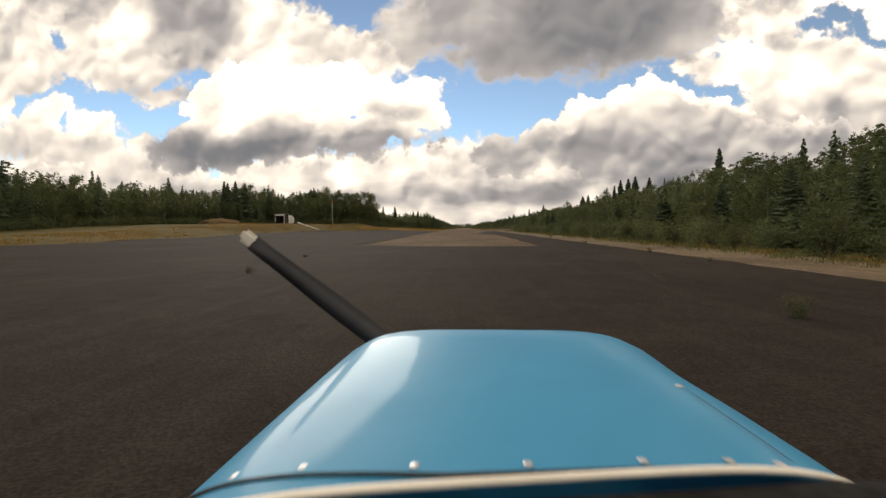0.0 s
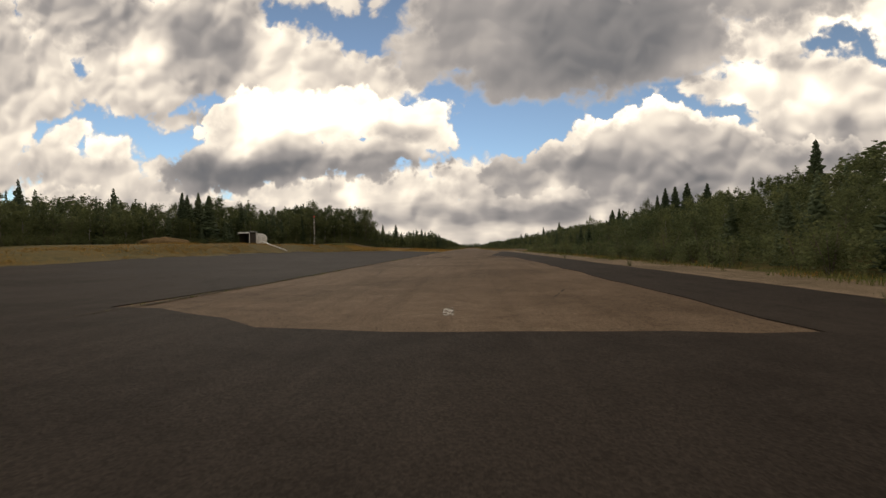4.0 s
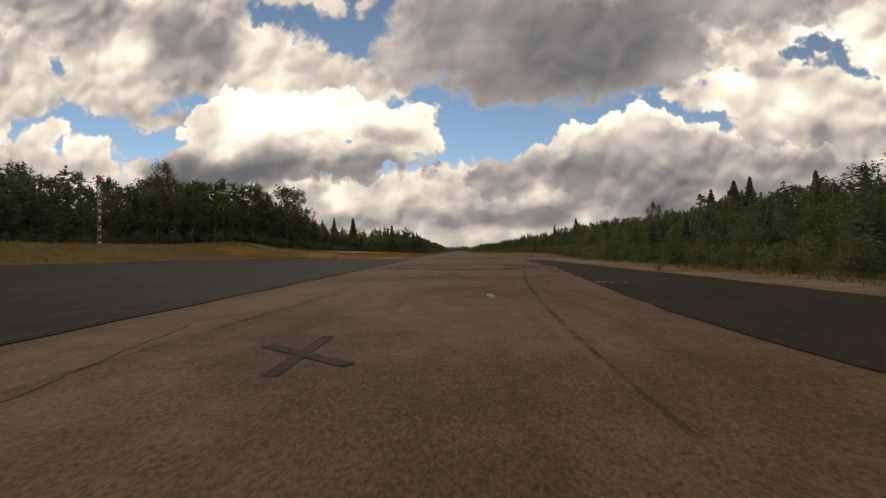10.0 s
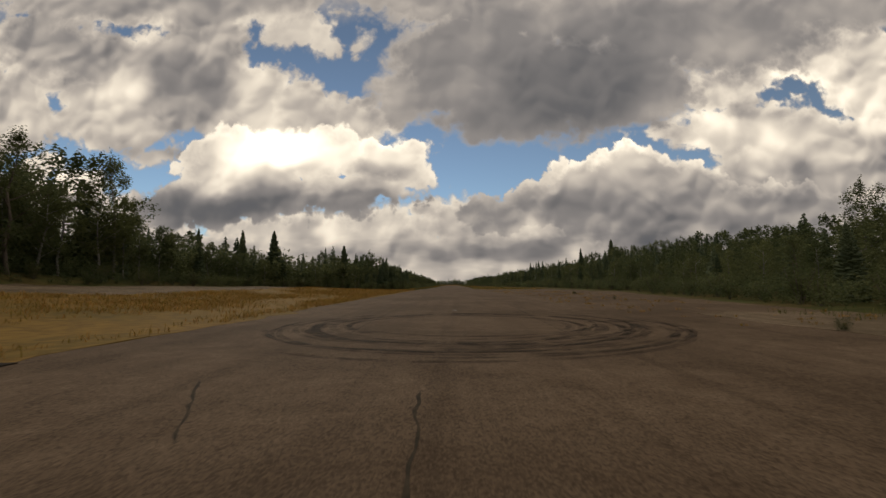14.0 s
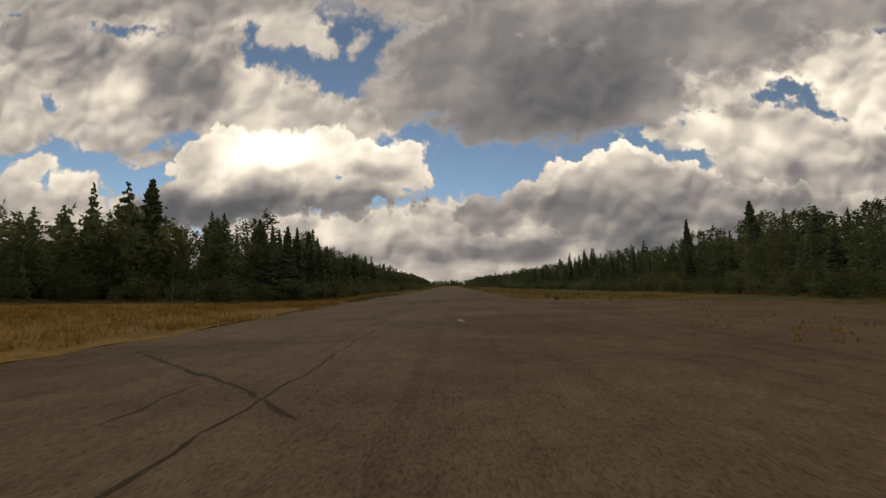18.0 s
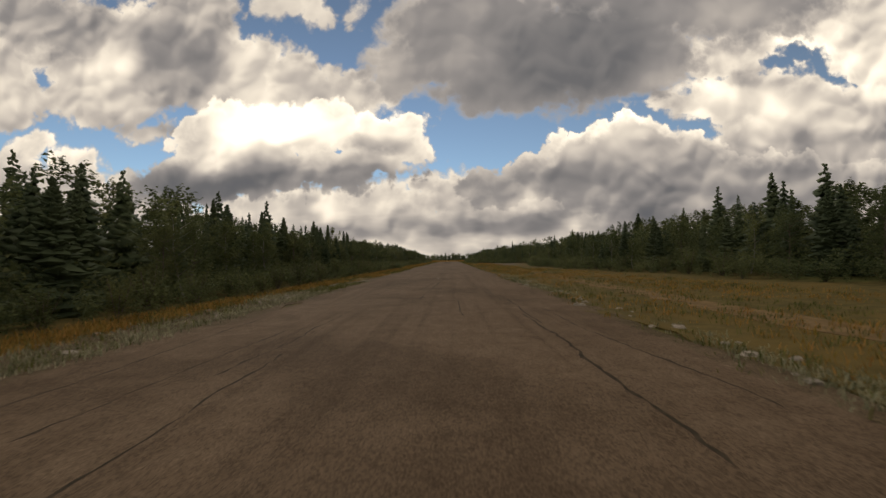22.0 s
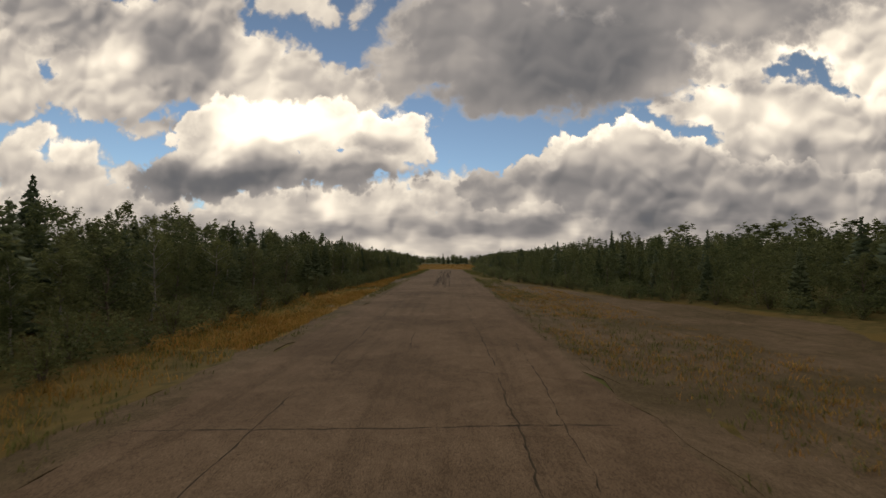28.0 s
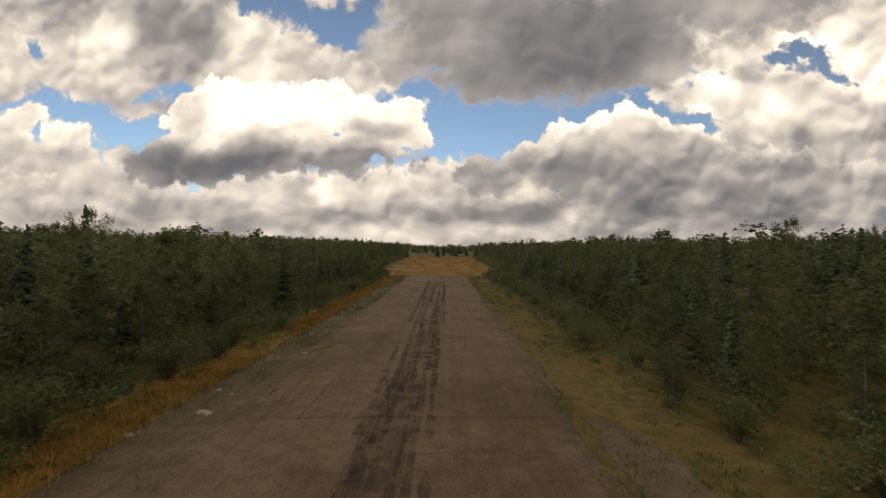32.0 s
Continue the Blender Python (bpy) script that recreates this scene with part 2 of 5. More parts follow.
# ---------------------------------------------------------------- materials
def material(name, colours, scale=1.0, rough=0.8, metal=0.0, bump=0.2, bump_scale=None, detail=6.0, spread=(0.35, 0.65),
             second=None, vary=0.0, coat=0.0, random_kind="object", translucent=0.0, worn=None):
    """Two colours mixed by a noise in metres, a second, larger noise for stains, a bump, and some variation piece by piece."""
    m = bpy.data.materials.new(name)
    m.use_nodes = True
    q = Graph(m.node_tree)
    bsdf = m.node_tree.nodes["Principled BSDF"]
    place = q.node("ShaderNodeNewGeometry").outputs["Position"] if random_kind == "world" else q.node("ShaderNodeTexCoord").outputs["Object"]
    grain = q.noise(place, scale, detail, 0.6)
    colour = q.mix(q.ramp(grain, *spread), colours[0], colours[1])
    if second:
        tint, size, amount = second
        stain = q.noise(place, size, 4.0, 0.6, 0.6)
        colour = q.mix(q.math("MULTIPLY", q.ramp(stain, 0.42, 0.68), amount), colour, tint)
    if vary:
        chance = q.node("ShaderNodeNewGeometry").outputs["Random Per Island"] if random_kind == "island" else q.node("ShaderNodeObjectInfo").outputs["Random"]
        hsv = q.node("ShaderNodeHueSaturation")
        q.put(hsv.inputs["Color"], colour)
        q.put(hsv.inputs["Value"], q.ramp(chance, 0, 1, 1 - vary, 1 + vary, False))
        q.put(hsv.inputs["Hue"], q.ramp(chance, 0, 1, 0.5 + vary * 0.06, 0.5 - vary * 0.06, False))
        colour = hsv.outputs[0]
    q.put(bsdf.inputs["Base Color"], colour)
    q.put(bsdf.inputs["Roughness"], q.ramp(grain, 0.3, 0.7, max(rough - 0.08, 0.02), min(rough + 0.08, 1)))
    bsdf.inputs["Metallic"].default_value = metal
    bsdf.inputs["Coat Weight"].default_value = coat
    bsdf.inputs["Specular IOR Level"].default_value = 0.3
    if bump:
        b = q.node("ShaderNodeBump")
        b.inputs["Strength"].default_value = bump
        b.inputs["Distance"].default_value = 0.02
        q.put(b.inputs["Height"], q.noise(place, bump_scale or scale * 3, 5.0, 0.65))
        q.put(bsdf.inputs["Normal"], b.outputs[0])
    if worn:
        # thin and broken: the paving shows through
        out = m.node_tree.nodes["Material Output"]
        mx = q.node("ShaderNodeMixShader")
        q.put(mx.inputs[0], q.ramp(q.noise(place, worn[0], 6.0, 0.65, 0.5), worn[1], worn[2], worn[3], worn[4]))
        q.put(mx.inputs[1], q.node("ShaderNodeBsdfTransparent").outputs[0])
        q.put(mx.inputs[2], bsdf.outputs[0])
        q.put(out.inputs[0], mx.outputs[0])
    if translucent:
        out = m.node_tree.nodes["Material Output"]
        tl = q.node("ShaderNodeBsdfTranslucent")
        q.put(tl.inputs[0], colour)
        mx = q.node("ShaderNodeMixShader")
        mx.inputs[0].default_value = translucent
        q.put(mx.inputs[1], bsdf.outputs[0])
        q.put(mx.inputs[2], tl.outputs[0])
        q.put(out.inputs[0], mx.outputs[0])
    return m


def paving(name, colours, stain, chips, bump):
    """Asphalt or worn concrete: coarse stones, stains at two sizes, faint wheel lines along the runway."""
    m = bpy.data.materials.new(name)
    m.use_nodes = True
    q = Graph(m.node_tree)
    bsdf = m.node_tree.nodes["Principled BSDF"]
    place = q.node("ShaderNodeNewGeometry").outputs["Position"]
    stones = q.node("ShaderNodeTexVoronoi")
    q.put(stones.inputs["Vector"], place)
    stones.inputs["Scale"].default_value = 38.0
    wide = q.noise(place, 0.13, 6.0, 0.6, 0.5)
    mid = q.noise(place, 1.1, 6.0, 0.65, 0.4)
    colour = q.mix(q.ramp(mid, 0.2, 0.8), colours[0], colours[1])
    colour = q.mix(q.math("MULTIPLY", q.ramp(wide, 0.4, 0.66), stain[1]), colour, stain[0])
    streak = q.noise(q.vec("MULTIPLY", place, (1.3, 0.035, 1.0)), 1.0, 5.0, 0.6, 0.3)
    colour = q.mix(q.math("MULTIPLY", q.ramp(streak, 0.46, 0.7), stain[1] * 0.7), colour, stain[0])
    stone_tone = q.ramp(q.split(stones.outputs["Color"])[0], 0.0, 1.0, 1 - chips, 1 + chips, False)
    hsv = q.node("ShaderNodeHueSaturation")
    q.put(hsv.inputs["Color"], colour)
    q.put(hsv.inputs["Value"], stone_tone)
    q.put(bsdf.inputs["Base Color"], hsv.outputs[0])
    bsdf.inputs["Roughness"].default_value = 0.97
    bsdf.inputs["Specular IOR Level"].default_value = 0.03
    b = q.node("ShaderNodeBump")
    b.inputs["Strength"].default_value = bump
    b.inputs["Distance"].default_value = 0.015
    q.put(b.inputs["Height"], q.math("ADD", stones.outputs["Distance"], q.math("MULTIPLY", mid, 1.5)))
    q.put(bsdf.inputs["Normal"], b.outputs[0])
    return m


M_DARK = paving("dark_asphalt", ((0.0195, 0.0155, 0.0125), (0.03, 0.0245, 0.02)), ((0.04, 0.032, 0.026), 0.5), 0.3, 0.5)
M_TAN = paving("worn_concrete", ((0.093, 0.065, 0.0425), (0.14, 0.102, 0.069)), ((0.058, 0.04, 0.0255), 0.6), 0.42, 0.6)
M_GRAVEL = paving("gravel", ((0.1187, 0.0875, 0.0575), (0.1938, 0.1475, 0.1)), ((0.065, 0.052, 0.03), 0.6), 0.45, 0.9)
M_VERGE = paving("verge_dirt", ((0.08, 0.058, 0.037), (0.14, 0.104, 0.07)), ((0.058, 0.047, 0.024), 0.7), 0.45, 0.9)
M_SAGE = material("pale_weeds", ((0.17, 0.17, 0.1), (0.28, 0.27, 0.18)), 0.5, 0.85, bump=0, random_kind="island", vary=0.3, translucent=0.2)
M_SOIL = material("meadow_soil", ((0.05, 0.042, 0.016), (0.1, 0.08, 0.03)), 0.8, 0.95, bump=0.6, bump_scale=4.0,
                  second=((0.06, 0.075, 0.025), 0.09, 0.7), random_kind="world")
M_MEADOW = material("dry_meadow", ((0.125, 0.077, 0.02), (0.2, 0.125, 0.034)), 1.5, 0.95, bump=0.9, bump_scale=6.0,
                    second=((0.075, 0.066, 0.022), 0.2, 0.45), random_kind="world")
M_OLIVE = material("olive_meadow", ((0.062, 0.052, 0.02), (0.108, 0.084, 0.033)), 1.5, 0.95, bump=0.9, bump_scale=6.0,
                   second=((0.115, 0.08, 0.026), 0.13, 0.7), random_kind="world")
M_DIRT = material("bare_dirt", ((0.11, 0.074, 0.036), (0.165, 0.113, 0.058)), 1.2, 0.95, bump=0.8, bump_scale=5.0, random_kind="world")
M_CRACK = material("crack_fill", ((0.03, 0.025, 0.018), (0.055, 0.044, 0.031)), 3.0, 0.95, bump=0.3, random_kind="world")
M_TYRE = material("tyre_rubber_mark", ((0.03, 0.024, 0.019), (0.075, 0.058, 0.043)), 1.6, 0.95, bump=0.1, random_kind="world", worn=(0.9, 0.35, 0.65, 0.06, 0.48))
M_MARK = material("runway_paint", ((0.42, 0.39, 0.34), (0.14, 0.11, 0.085)), 3.0, 0.85, bump=0.2, random_kind="world", spread=(0.45, 0.62), worn=(5.0, 0.38, 0.6, 0.1, 0.85))
M_DRY = material("dry_grass", ((0.185, 0.115, 0.028), (0.285, 0.18, 0.048)), 0.5, 0.85, bump=0, random_kind="island", vary=0.35, translucent=0.25)
M_GREEN = material("green_grass", ((0.075, 0.085, 0.025), (0.13, 0.13, 0.045)), 0.5, 0.85, bump=0, random_kind="island", vary=0.3, translucent=0.25)
M_BIRCH = material("birch_leaves", ((0.078, 0.096, 0.037), (0.124, 0.138, 0.055)), 0.5, 0.65, bump=0, vary=0.3, translucent=0.5)
M_ASPEN = material("aspen_leaves", ((0.069, 0.084, 0.035), (0.11, 0.124, 0.051)), 0.5, 0.65, bump=0, vary=0.3, translucent=0.5)
M_SPRUCE = material("spruce_needles", ((0.055, 0.076, 0.043), (0.106, 0.131, 0.068)), 1.2, 0.75, bump=0, vary=0.25, translucent=0.3)
M_BUSH = material("willow_leaves", ((0.061, 0.073, 0.028), (0.107, 0.115, 0.046)), 1.0, 0.7, bump=0, vary=0.3, translucent=0.5)
M_WOODS = material("far_leaves", ((0.07, 0.089, 0.038), (0.12, 0.134, 0.057)), 0.06, 0.7, bump=0, vary=0.3, random_kind="island", translucent=0.45)
M_WOODS_DARK = material("far_needles", ((0.055, 0.076, 0.043), (0.1, 0.125, 0.065)), 0.06, 0.75, bump=0, vary=0.25, random_kind="island", translucent=0.3)
M_BARK = material("bark", ((0.06, 0.048, 0.036), (0.14, 0.115, 0.09)), 4.0, 0.9, bump=0.7)
M_BIRCH_BARK = material("birch_bark", ((0.07, 0.064, 0.056), (0.34, 0.32, 0.285)), 3.0, 0.8, bump=0.4)
M_WHITE = material("white_steel", ((0.62, 0.61, 0.58), (0.78, 0.77, 0.74)), 0.7, 0.45, bump=0.05, second=((0.45, 0.38, 0.3), 0.6, 0.35))
# stained white, with the flank's shade against the end caps put into the grey
M_TANK_SHADED = material("weathered_tank", ((0.36, 0.35, 0.32), (0.5, 0.485, 0.45)), 0.7, 0.6, bump=0.05, second=((0.22, 0.19, 0.15), 0.6, 0.5))
M_RED = material("red_paint", ((0.45, 0.05, 0.03), (0.55, 0.08, 0.05)), 2.0, 0.5, bump=0.05)
M_STEEL = material("galvanised_steel", ((0.4, 0.4, 0.39), (0.55, 0.55, 0.54)), 4.0, 0.4, metal=0.8, bump=0.1)
M_PLANK = material("weathered_planks", ((0.1, 0.085, 0.068), (0.2, 0.17, 0.14)), 2.0, 0.85, bump=0.4)
M_SHED = material("dark_planks", ((0.025, 0.02, 0.016), (0.05, 0.042, 0.034)), 2.0, 0.9, bump=0.4)
M_BLUE = material("blue_enamel", ((0.034, 0.22, 0.39), (0.045, 0.25, 0.43)), 1.5, 0.5, bump=0.02, coat=0.16, second=((0.032, 0.19, 0.34), 2.0, 0.4))
M_BLUE.node_tree.nodes["Principled BSDF"].inputs["Specular IOR Level"].default_value = 0.12
M_BLUE.node_tree.nodes["Principled BSDF"].inputs["Coat Roughness"].default_value = 0.1
M_CREAM = material("cream_trim", ((0.6, 0.55, 0.45), (0.7, 0.65, 0.55)), 6.0, 0.6, bump=0.1)
M_BLACK = material("black_vinyl", ((0.012, 0.012, 0.012), (0.025, 0.024, 0.023)), 20.0, 0.7, bump=0.3)
M_BLACK.node_tree.nodes["Principled BSDF"].inputs["Specular IOR Level"].default_value = 0.06
M_RUBBER = material("tyre_rubber", ((0.02, 0.02, 0.02), (0.035, 0.034, 0.033)), 12.0, 0.85, bump=0.3)
M_BLADE = material("dark_blade", ((0.02, 0.02, 0.022), (0.035, 0.035, 0.038)), 5.0, 0.45, bump=0.05)
M_STONE = material("broken_concrete", ((0.16, 0.135, 0.105), (0.28, 0.245, 0.2)), 3.0, 0.95, bump=0.5, vary=0.2)
# earth and grass have next to no sheen
for dull, sheen in ((M_SOIL, 0.02), (M_MEADOW, 0.02), (M_DIRT, 0.02), (M_OLIVE, 0.02), (M_DRY, 0.05), (M_GREEN, 0.05), (M_SAGE, 0.05), (M_CRACK, 0.02), (M_TYRE, 0.02), (M_MARK, 0.05), (M_WOODS, 0.1), (M_WOODS_DARK, 0.1), (M_BIRCH, 0.1), (M_ASPEN, 0.1), (M_BUSH, 0.1), (M_SPRUCE, 0.1)):
    dull.node_tree.nodes["Principled BSDF"].inputs["Specular IOR Level"].default_value = sheen

# ---------------------------------------------------------------- small builders
def link_mesh(name, verts, faces, mat, parent=None, smooth=False, label=""):
    me = bpy.data.meshes.new(name)
    me.from_pydata([tuple(p) for p in verts], [], [tuple(f) for f in faces])
    me.materials.append(mat)
    if smooth:
        me.polygons.foreach_set("use_smooth", [True] * len(me.polygons))
    me.update()
    ob = new(name, me)
    if parent:
        ob.parent = parent
    if label:
        ob["label"] = label
    return ob


def part(name, bm, mat, parent, label="", smooth=False):
    """One bmesh as one mesh object under a thing."""
    me = bpy.data.meshes.new(name)
    bm.normal_update()
    bm.to_mesh(me)
    bm.free()
    me.materials.append(mat)
    if smooth:
        me.polygons.foreach_set("use_smooth", [True] * len(me.polygons))
    ob = new(name, me)
    if parent:
        ob.parent = parent
    if label:
        ob["label"] = label
    return ob


def thing(name, place, label, category, group="", kind=""):
    e = new(name)
    e.empty_display_size = 0.3
    e.matrix_basis = place
    return tagged(e, label, category, group, kind)


def add_box(bm, size, at, bevel=0.0, turn=None):
    made = bmesh.ops.create_cube(bm, size=1.0)["verts"]
    bmesh.ops.scale(bm, vec=size, verts=made)
    if bevel:
        edges = list({e for w in made for e in w.link_edges})
        made = list({w for f in bmesh.ops.bevel(bm, geom=edges, offset=bevel, segments=2, affect="EDGES")["faces"] for w in f.verts} | {w for w in made if w.is_valid})
    if turn:
        bmesh.ops.transform(bm, matrix=turn, verts=made)
    bmesh.ops.translate(bm, vec=at, verts=made)
    return made


def add_tube(bm, a, b, r0, r1, sides=8):
    a, b = Vector(a), Vector(b)
    m = Matrix.Translation((a + b) / 2) @ (b - a).to_track_quat("Z", "Y").to_matrix().to_4x4()
    return bmesh.ops.create_cone(bm, cap_ends=True, segments=sides, radius1=r0, radius2=r1, depth=(b - a).length, matrix=m)["verts"]


def smooth_step(a, b, x):
    q = np.clip((np.asarray(x, float) - a) / (b - a), 0, 1)
    return q * q * (3 - 2 * q)


def height(x, y):
    """The lie of the land: flat along the runway, a bank beyond the apron, low rises under the woods."""
    x, y = np.asarray(x, float), np.asarray(y, float)
    early = (1 - smooth_step(195, 330, y)) * (0.25 + 0.75 * smooth_step(50, 120, y))
    left = 0.6 * smooth_step(12, 44, -x) * early + 2.3 * smooth_step(43, 52, -x) * early
    left = left + 1.3 * smooth_step(11.5, 40, -x) * smooth_step(195, 215, y) * (1 - smooth_step(300, 345, y))
    right = 0.8 * smooth_step(20, 50, x)
    far = 7.0 * smooth_step(80, 300, np.abs(x)) + 9.0 * smooth_step(1000, 1700, y) * smooth_step(30, 420, np.abs(x - 8))
    bumps = 0.10 * np.sin(x * 0.31 + 1.7) * np.sin(y * 0.23) * (smooth_step(11.5, 20, -x) + smooth_step(20, 26, x)) * (1 - 0.8 * smooth_step(44, 30, -x) * early)
    ditch = -0.25 * smooth_step(8.2, 11, np.abs(x)) * smooth_step(345, 385, y) * (1 - smooth_step(735, 760, y))
    return left + right + far + bumps + ditch


def grid_mesh(name, xs, ys, lift, mat, kind="structure", label="", category=""):
    gx, gy = np.meshgrid(xs, ys)
    gz = height(gx, gy) + lift
    n, k = len(ys), len(xs)
    verts = np.stack([gx, gy, gz], -1).reshape(-1, 3)
    i = np.arange((n - 1) * k).reshape(n - 1, k)[:, :-1].ravel()
    faces = np.stack([i, i + 1, i + k + 1, i + k], -1)
    ob = link_mesh(name, verts.tolist(), faces.tolist(), mat, smooth=True)
    return tagged(ob, label, category, kind=kind)


def sheet(name, y0, y1, left, right, lift, mat, label, category, step=2.0, across=14, ragged=0.25, seed=1, thick=0.05, start=lambda q: 0 * q, finish=lambda q: 0 * q):
    """A slab of paving between two edge lines over y, with a ragged rim and a real edge."""
    rng = np.random.default_rng(seed)
    ys = np.linspace(y0, y1, max(int((y1 - y0) / step), 3))
    wob = lambda: np.interp(ys, np.linspace(y0, y1, max(int((y1 - y0) / 1.3), 3)), rng.normal(0, ragged, max(int((y1 - y0) / 1.3), 3)))
    le = np.array([left(q) for q in ys]) + wob()
    ri = np.array([right(q) for q in ys]) + wob()
    a = np.linspace(0, 1, across)
    gx = le[:, None] * (1 - a) + ri[:, None] * a
    gy = np.repeat(ys[:, None], across, 1)
    gy[0] += rng.normal(0, ragged, across) + start(gx[0])
    gy[-1] += rng.normal(0, ragged, across) + finish(gx[-1])
    gz = height(gx, gy) + lift
    top = np.stack([gx, gy, gz], -1).reshape(-1, 3)
    n = len(ys)
    i = np.arange((n - 1) * across).reshape(n - 1, across)[:, :-1].ravel()
    faces = np.stack([i, i + 1, i + across + 1, i + across], -1).tolist()
    loop = list(range(across)) + [r * across + across - 1 for r in range(1, n)] + [(n - 1) * across + c for c in range(across - 2, -1, -1)] + [r * across for r in range(n - 2, 0, -1)]
    low = top[loop] - (0, 0, thick)
    base = len(top)
    m = len(loop)
    faces += [(loop[j], base + j, base + (j + 1) % m, loop[(j + 1) % m]) for j in range(m)]
    ob = link_mesh(name, np.vstack([top, low]).tolist(), faces, mat)
    return tagged(ob, label, category, kind="structure")


def ribbon(points, widths, lift):
    """Vertices and faces of a flat strip on the ground along a line of points."""
    p = np.asarray(points, float)
    d = np.gradient(p, axis=0)
    d /= np.maximum(np.linalg.norm(d, axis=1, keepdims=True), 1e-6)
    side = np.stack([-d[:, 1], d[:, 0]], -1) * (np.asarray(widths, float)[:, None] / 2)
    a, b = p + side, p - side
    z = lambda q: height(q[:, 0], q[:, 1]) + lift
    verts = np.empty((2 * len(p), 3))
    verts[0::2] = np.column_stack([a, z(a)])
    verts[1::2] = np.column_stack([b, z(b)])
    faces = [(2 * j, 2 * j + 1, 2 * j + 3, 2 * j + 2) for j in range(len(p) - 1)]
    return verts, faces


# ---------------------------------------------------------------- ground and paving
gxs = np.concatenate([[-2400, -1500, -900, -600, -400, -300, -220, -160, -120], np.arange(-100, 101, 2.0), [120, 160, 220, 300, 400, 600, 900, 1500, 2400]])
gys = np.concatenate([[-900, -500, -250, -120], np.arange(-80, 760, 4.0), np.arange(760, 1100, 15.0), [1150, 1250, 1400, 1600, 1900, 2400, 3000, 3900]])
grid_mesh("ground", gxs, gys, -0.02, M_SOIL, label="dry meadow ground with sparse grass and soil", category="ground")

line = lambda *rows: (lambda q: float(np.interp(q, [r[0] for r in rows], [r[1] for r in rows])))
tan_left = line((30, -10.5), (195, -11), (300, -11), (360, -10.2), (390, -7.8), (740, -7.6))
tan_right = line((30, 14), (190, 15), (215, 22), (270, 30), (318, 28), (330, 7.6), (390, 8), (740, 8.2))
sheet("runway", 36, 739, tan_left, tan_right, 0.03, M_TAN, "worn tan concrete runway with cracks and tyre marks", "runway", across=24, ragged=0.2, seed=3)
sheet("apron_asphalt", -90, 40.0, line((-90, -44), (20, -44), (40, -44)), line((-90, 13.2), (40, 13.6)), 0.06, M_DARK,
      "dark new asphalt at the runway's start", "asphalt", across=40, ragged=0.12, seed=4, finish=lambda q: 3.6 * smooth_step(-3, -9.5, q))
sheet("apron_asphalt", 39.8, 199, line((40, -44), (150, -45), (185, -36), (199, -32)), line((40, -10.5), (52, -9.8), (120, -9.9), (199, -10.3)), 0.061, M_DARK,
      "dark asphalt apron beside the old runway", "asphalt", across=20, ragged=0.1, seed=5)
sheet("side_asphalt", 39.8, 190, line((40, 7.6), (77, 8.0), (106, 7.6), (115, 6.0), (122, 4.4), (132, 5.2), (158, 8.3), (190, 10)), line((40, 13.6), (150, 13.8), (190, 13.0)), 0.061, M_DARK,
      "dark asphalt strip along the old runway", "asphalt", across=8, ragged=0.12, seed=6)
sheet("gravel_verge", -90, 215, line((-90, 13.3), (215, 13.6)), line((-90, 19.0), (100, 19.5), (215, 23)), 0.045, M_GRAVEL,
      "pale gravel verge with weeds", "gravel", across=8, ragged=0.5, seed=7)
sheet("gravel_verge", 335, 738, line((335, -13.2), (420, -12.6), (445, -9.6), (545, -9.7), (600, -11.0), (626, -12.8), (738, -11.5)), line((335, -10.0), (390, -7.6), (738, -7.4)), 0.023, M_VERGE,
      "brown dirt and gravel verge with weeds", "gravel", across=7, ragged=0.45, seed=8)
sheet("gravel_verge", 330, 738, line((330, 7.4), (738, 8.0)), line((330, 9.0), (738, 9.6)), 0.015, M_VERGE,
      "brown dirt and gravel verge with weeds", "gravel", across=5, ragged=0.45, seed=9)
sheet("gravel_clearing", 508, 632, line((508, 9.4), (520, 8.8), (600, 8.8), (632, 9.6)), line((508, 15), (535, 26), (552, 33), (575, 25), (605, 20), (618, 14), (632, 12)), 0.04, M_VERGE,
      "bare gravel clearing beside the runway", "gravel", across=22, ragged=0.5, seed=10)

# ---------------------------------------------------------------- woods
def tube_rows(a, b, r0, r1, sides=6):
    """A tapered tube as arrays of points and faces."""
    a, b = np.asarray(a, float), np.asarray(b, float)
    d = b - a
    d = d / max(np.linalg.norm(d), 1e-6)
    s = np.cross(d, (0.3, 0.9, 0.2))
    s /= np.linalg.norm(s)
    t = np.cross(d, s)
    ang = np.arange(sides) * 2 * math.pi / sides
    ring = np.cos(ang)[:, None] * s + np.sin(ang)[:, None] * t
    verts = np.vstack([a + ring * r0, b + ring * r1])
    faces = [(j, (j + 1) % sides, sides + (j + 1) % sides, sides + j) for j in range(sides)]
    return verts, faces


class Heap:
    """Points and faces gathered into one mesh."""

    def __init__(self):
        self.v, self.f, self.n = [], [], 0

    def add(self, verts, faces):
        verts = np.asarray(verts, float)
        self.v.append(verts)
        self.f.append(np.asarray(faces) + self.n)
        self.n += len(verts)

    def arrays(self):
        return np.vstack(self.v), [tuple(r) for block in self.f for r in block.tolist()]


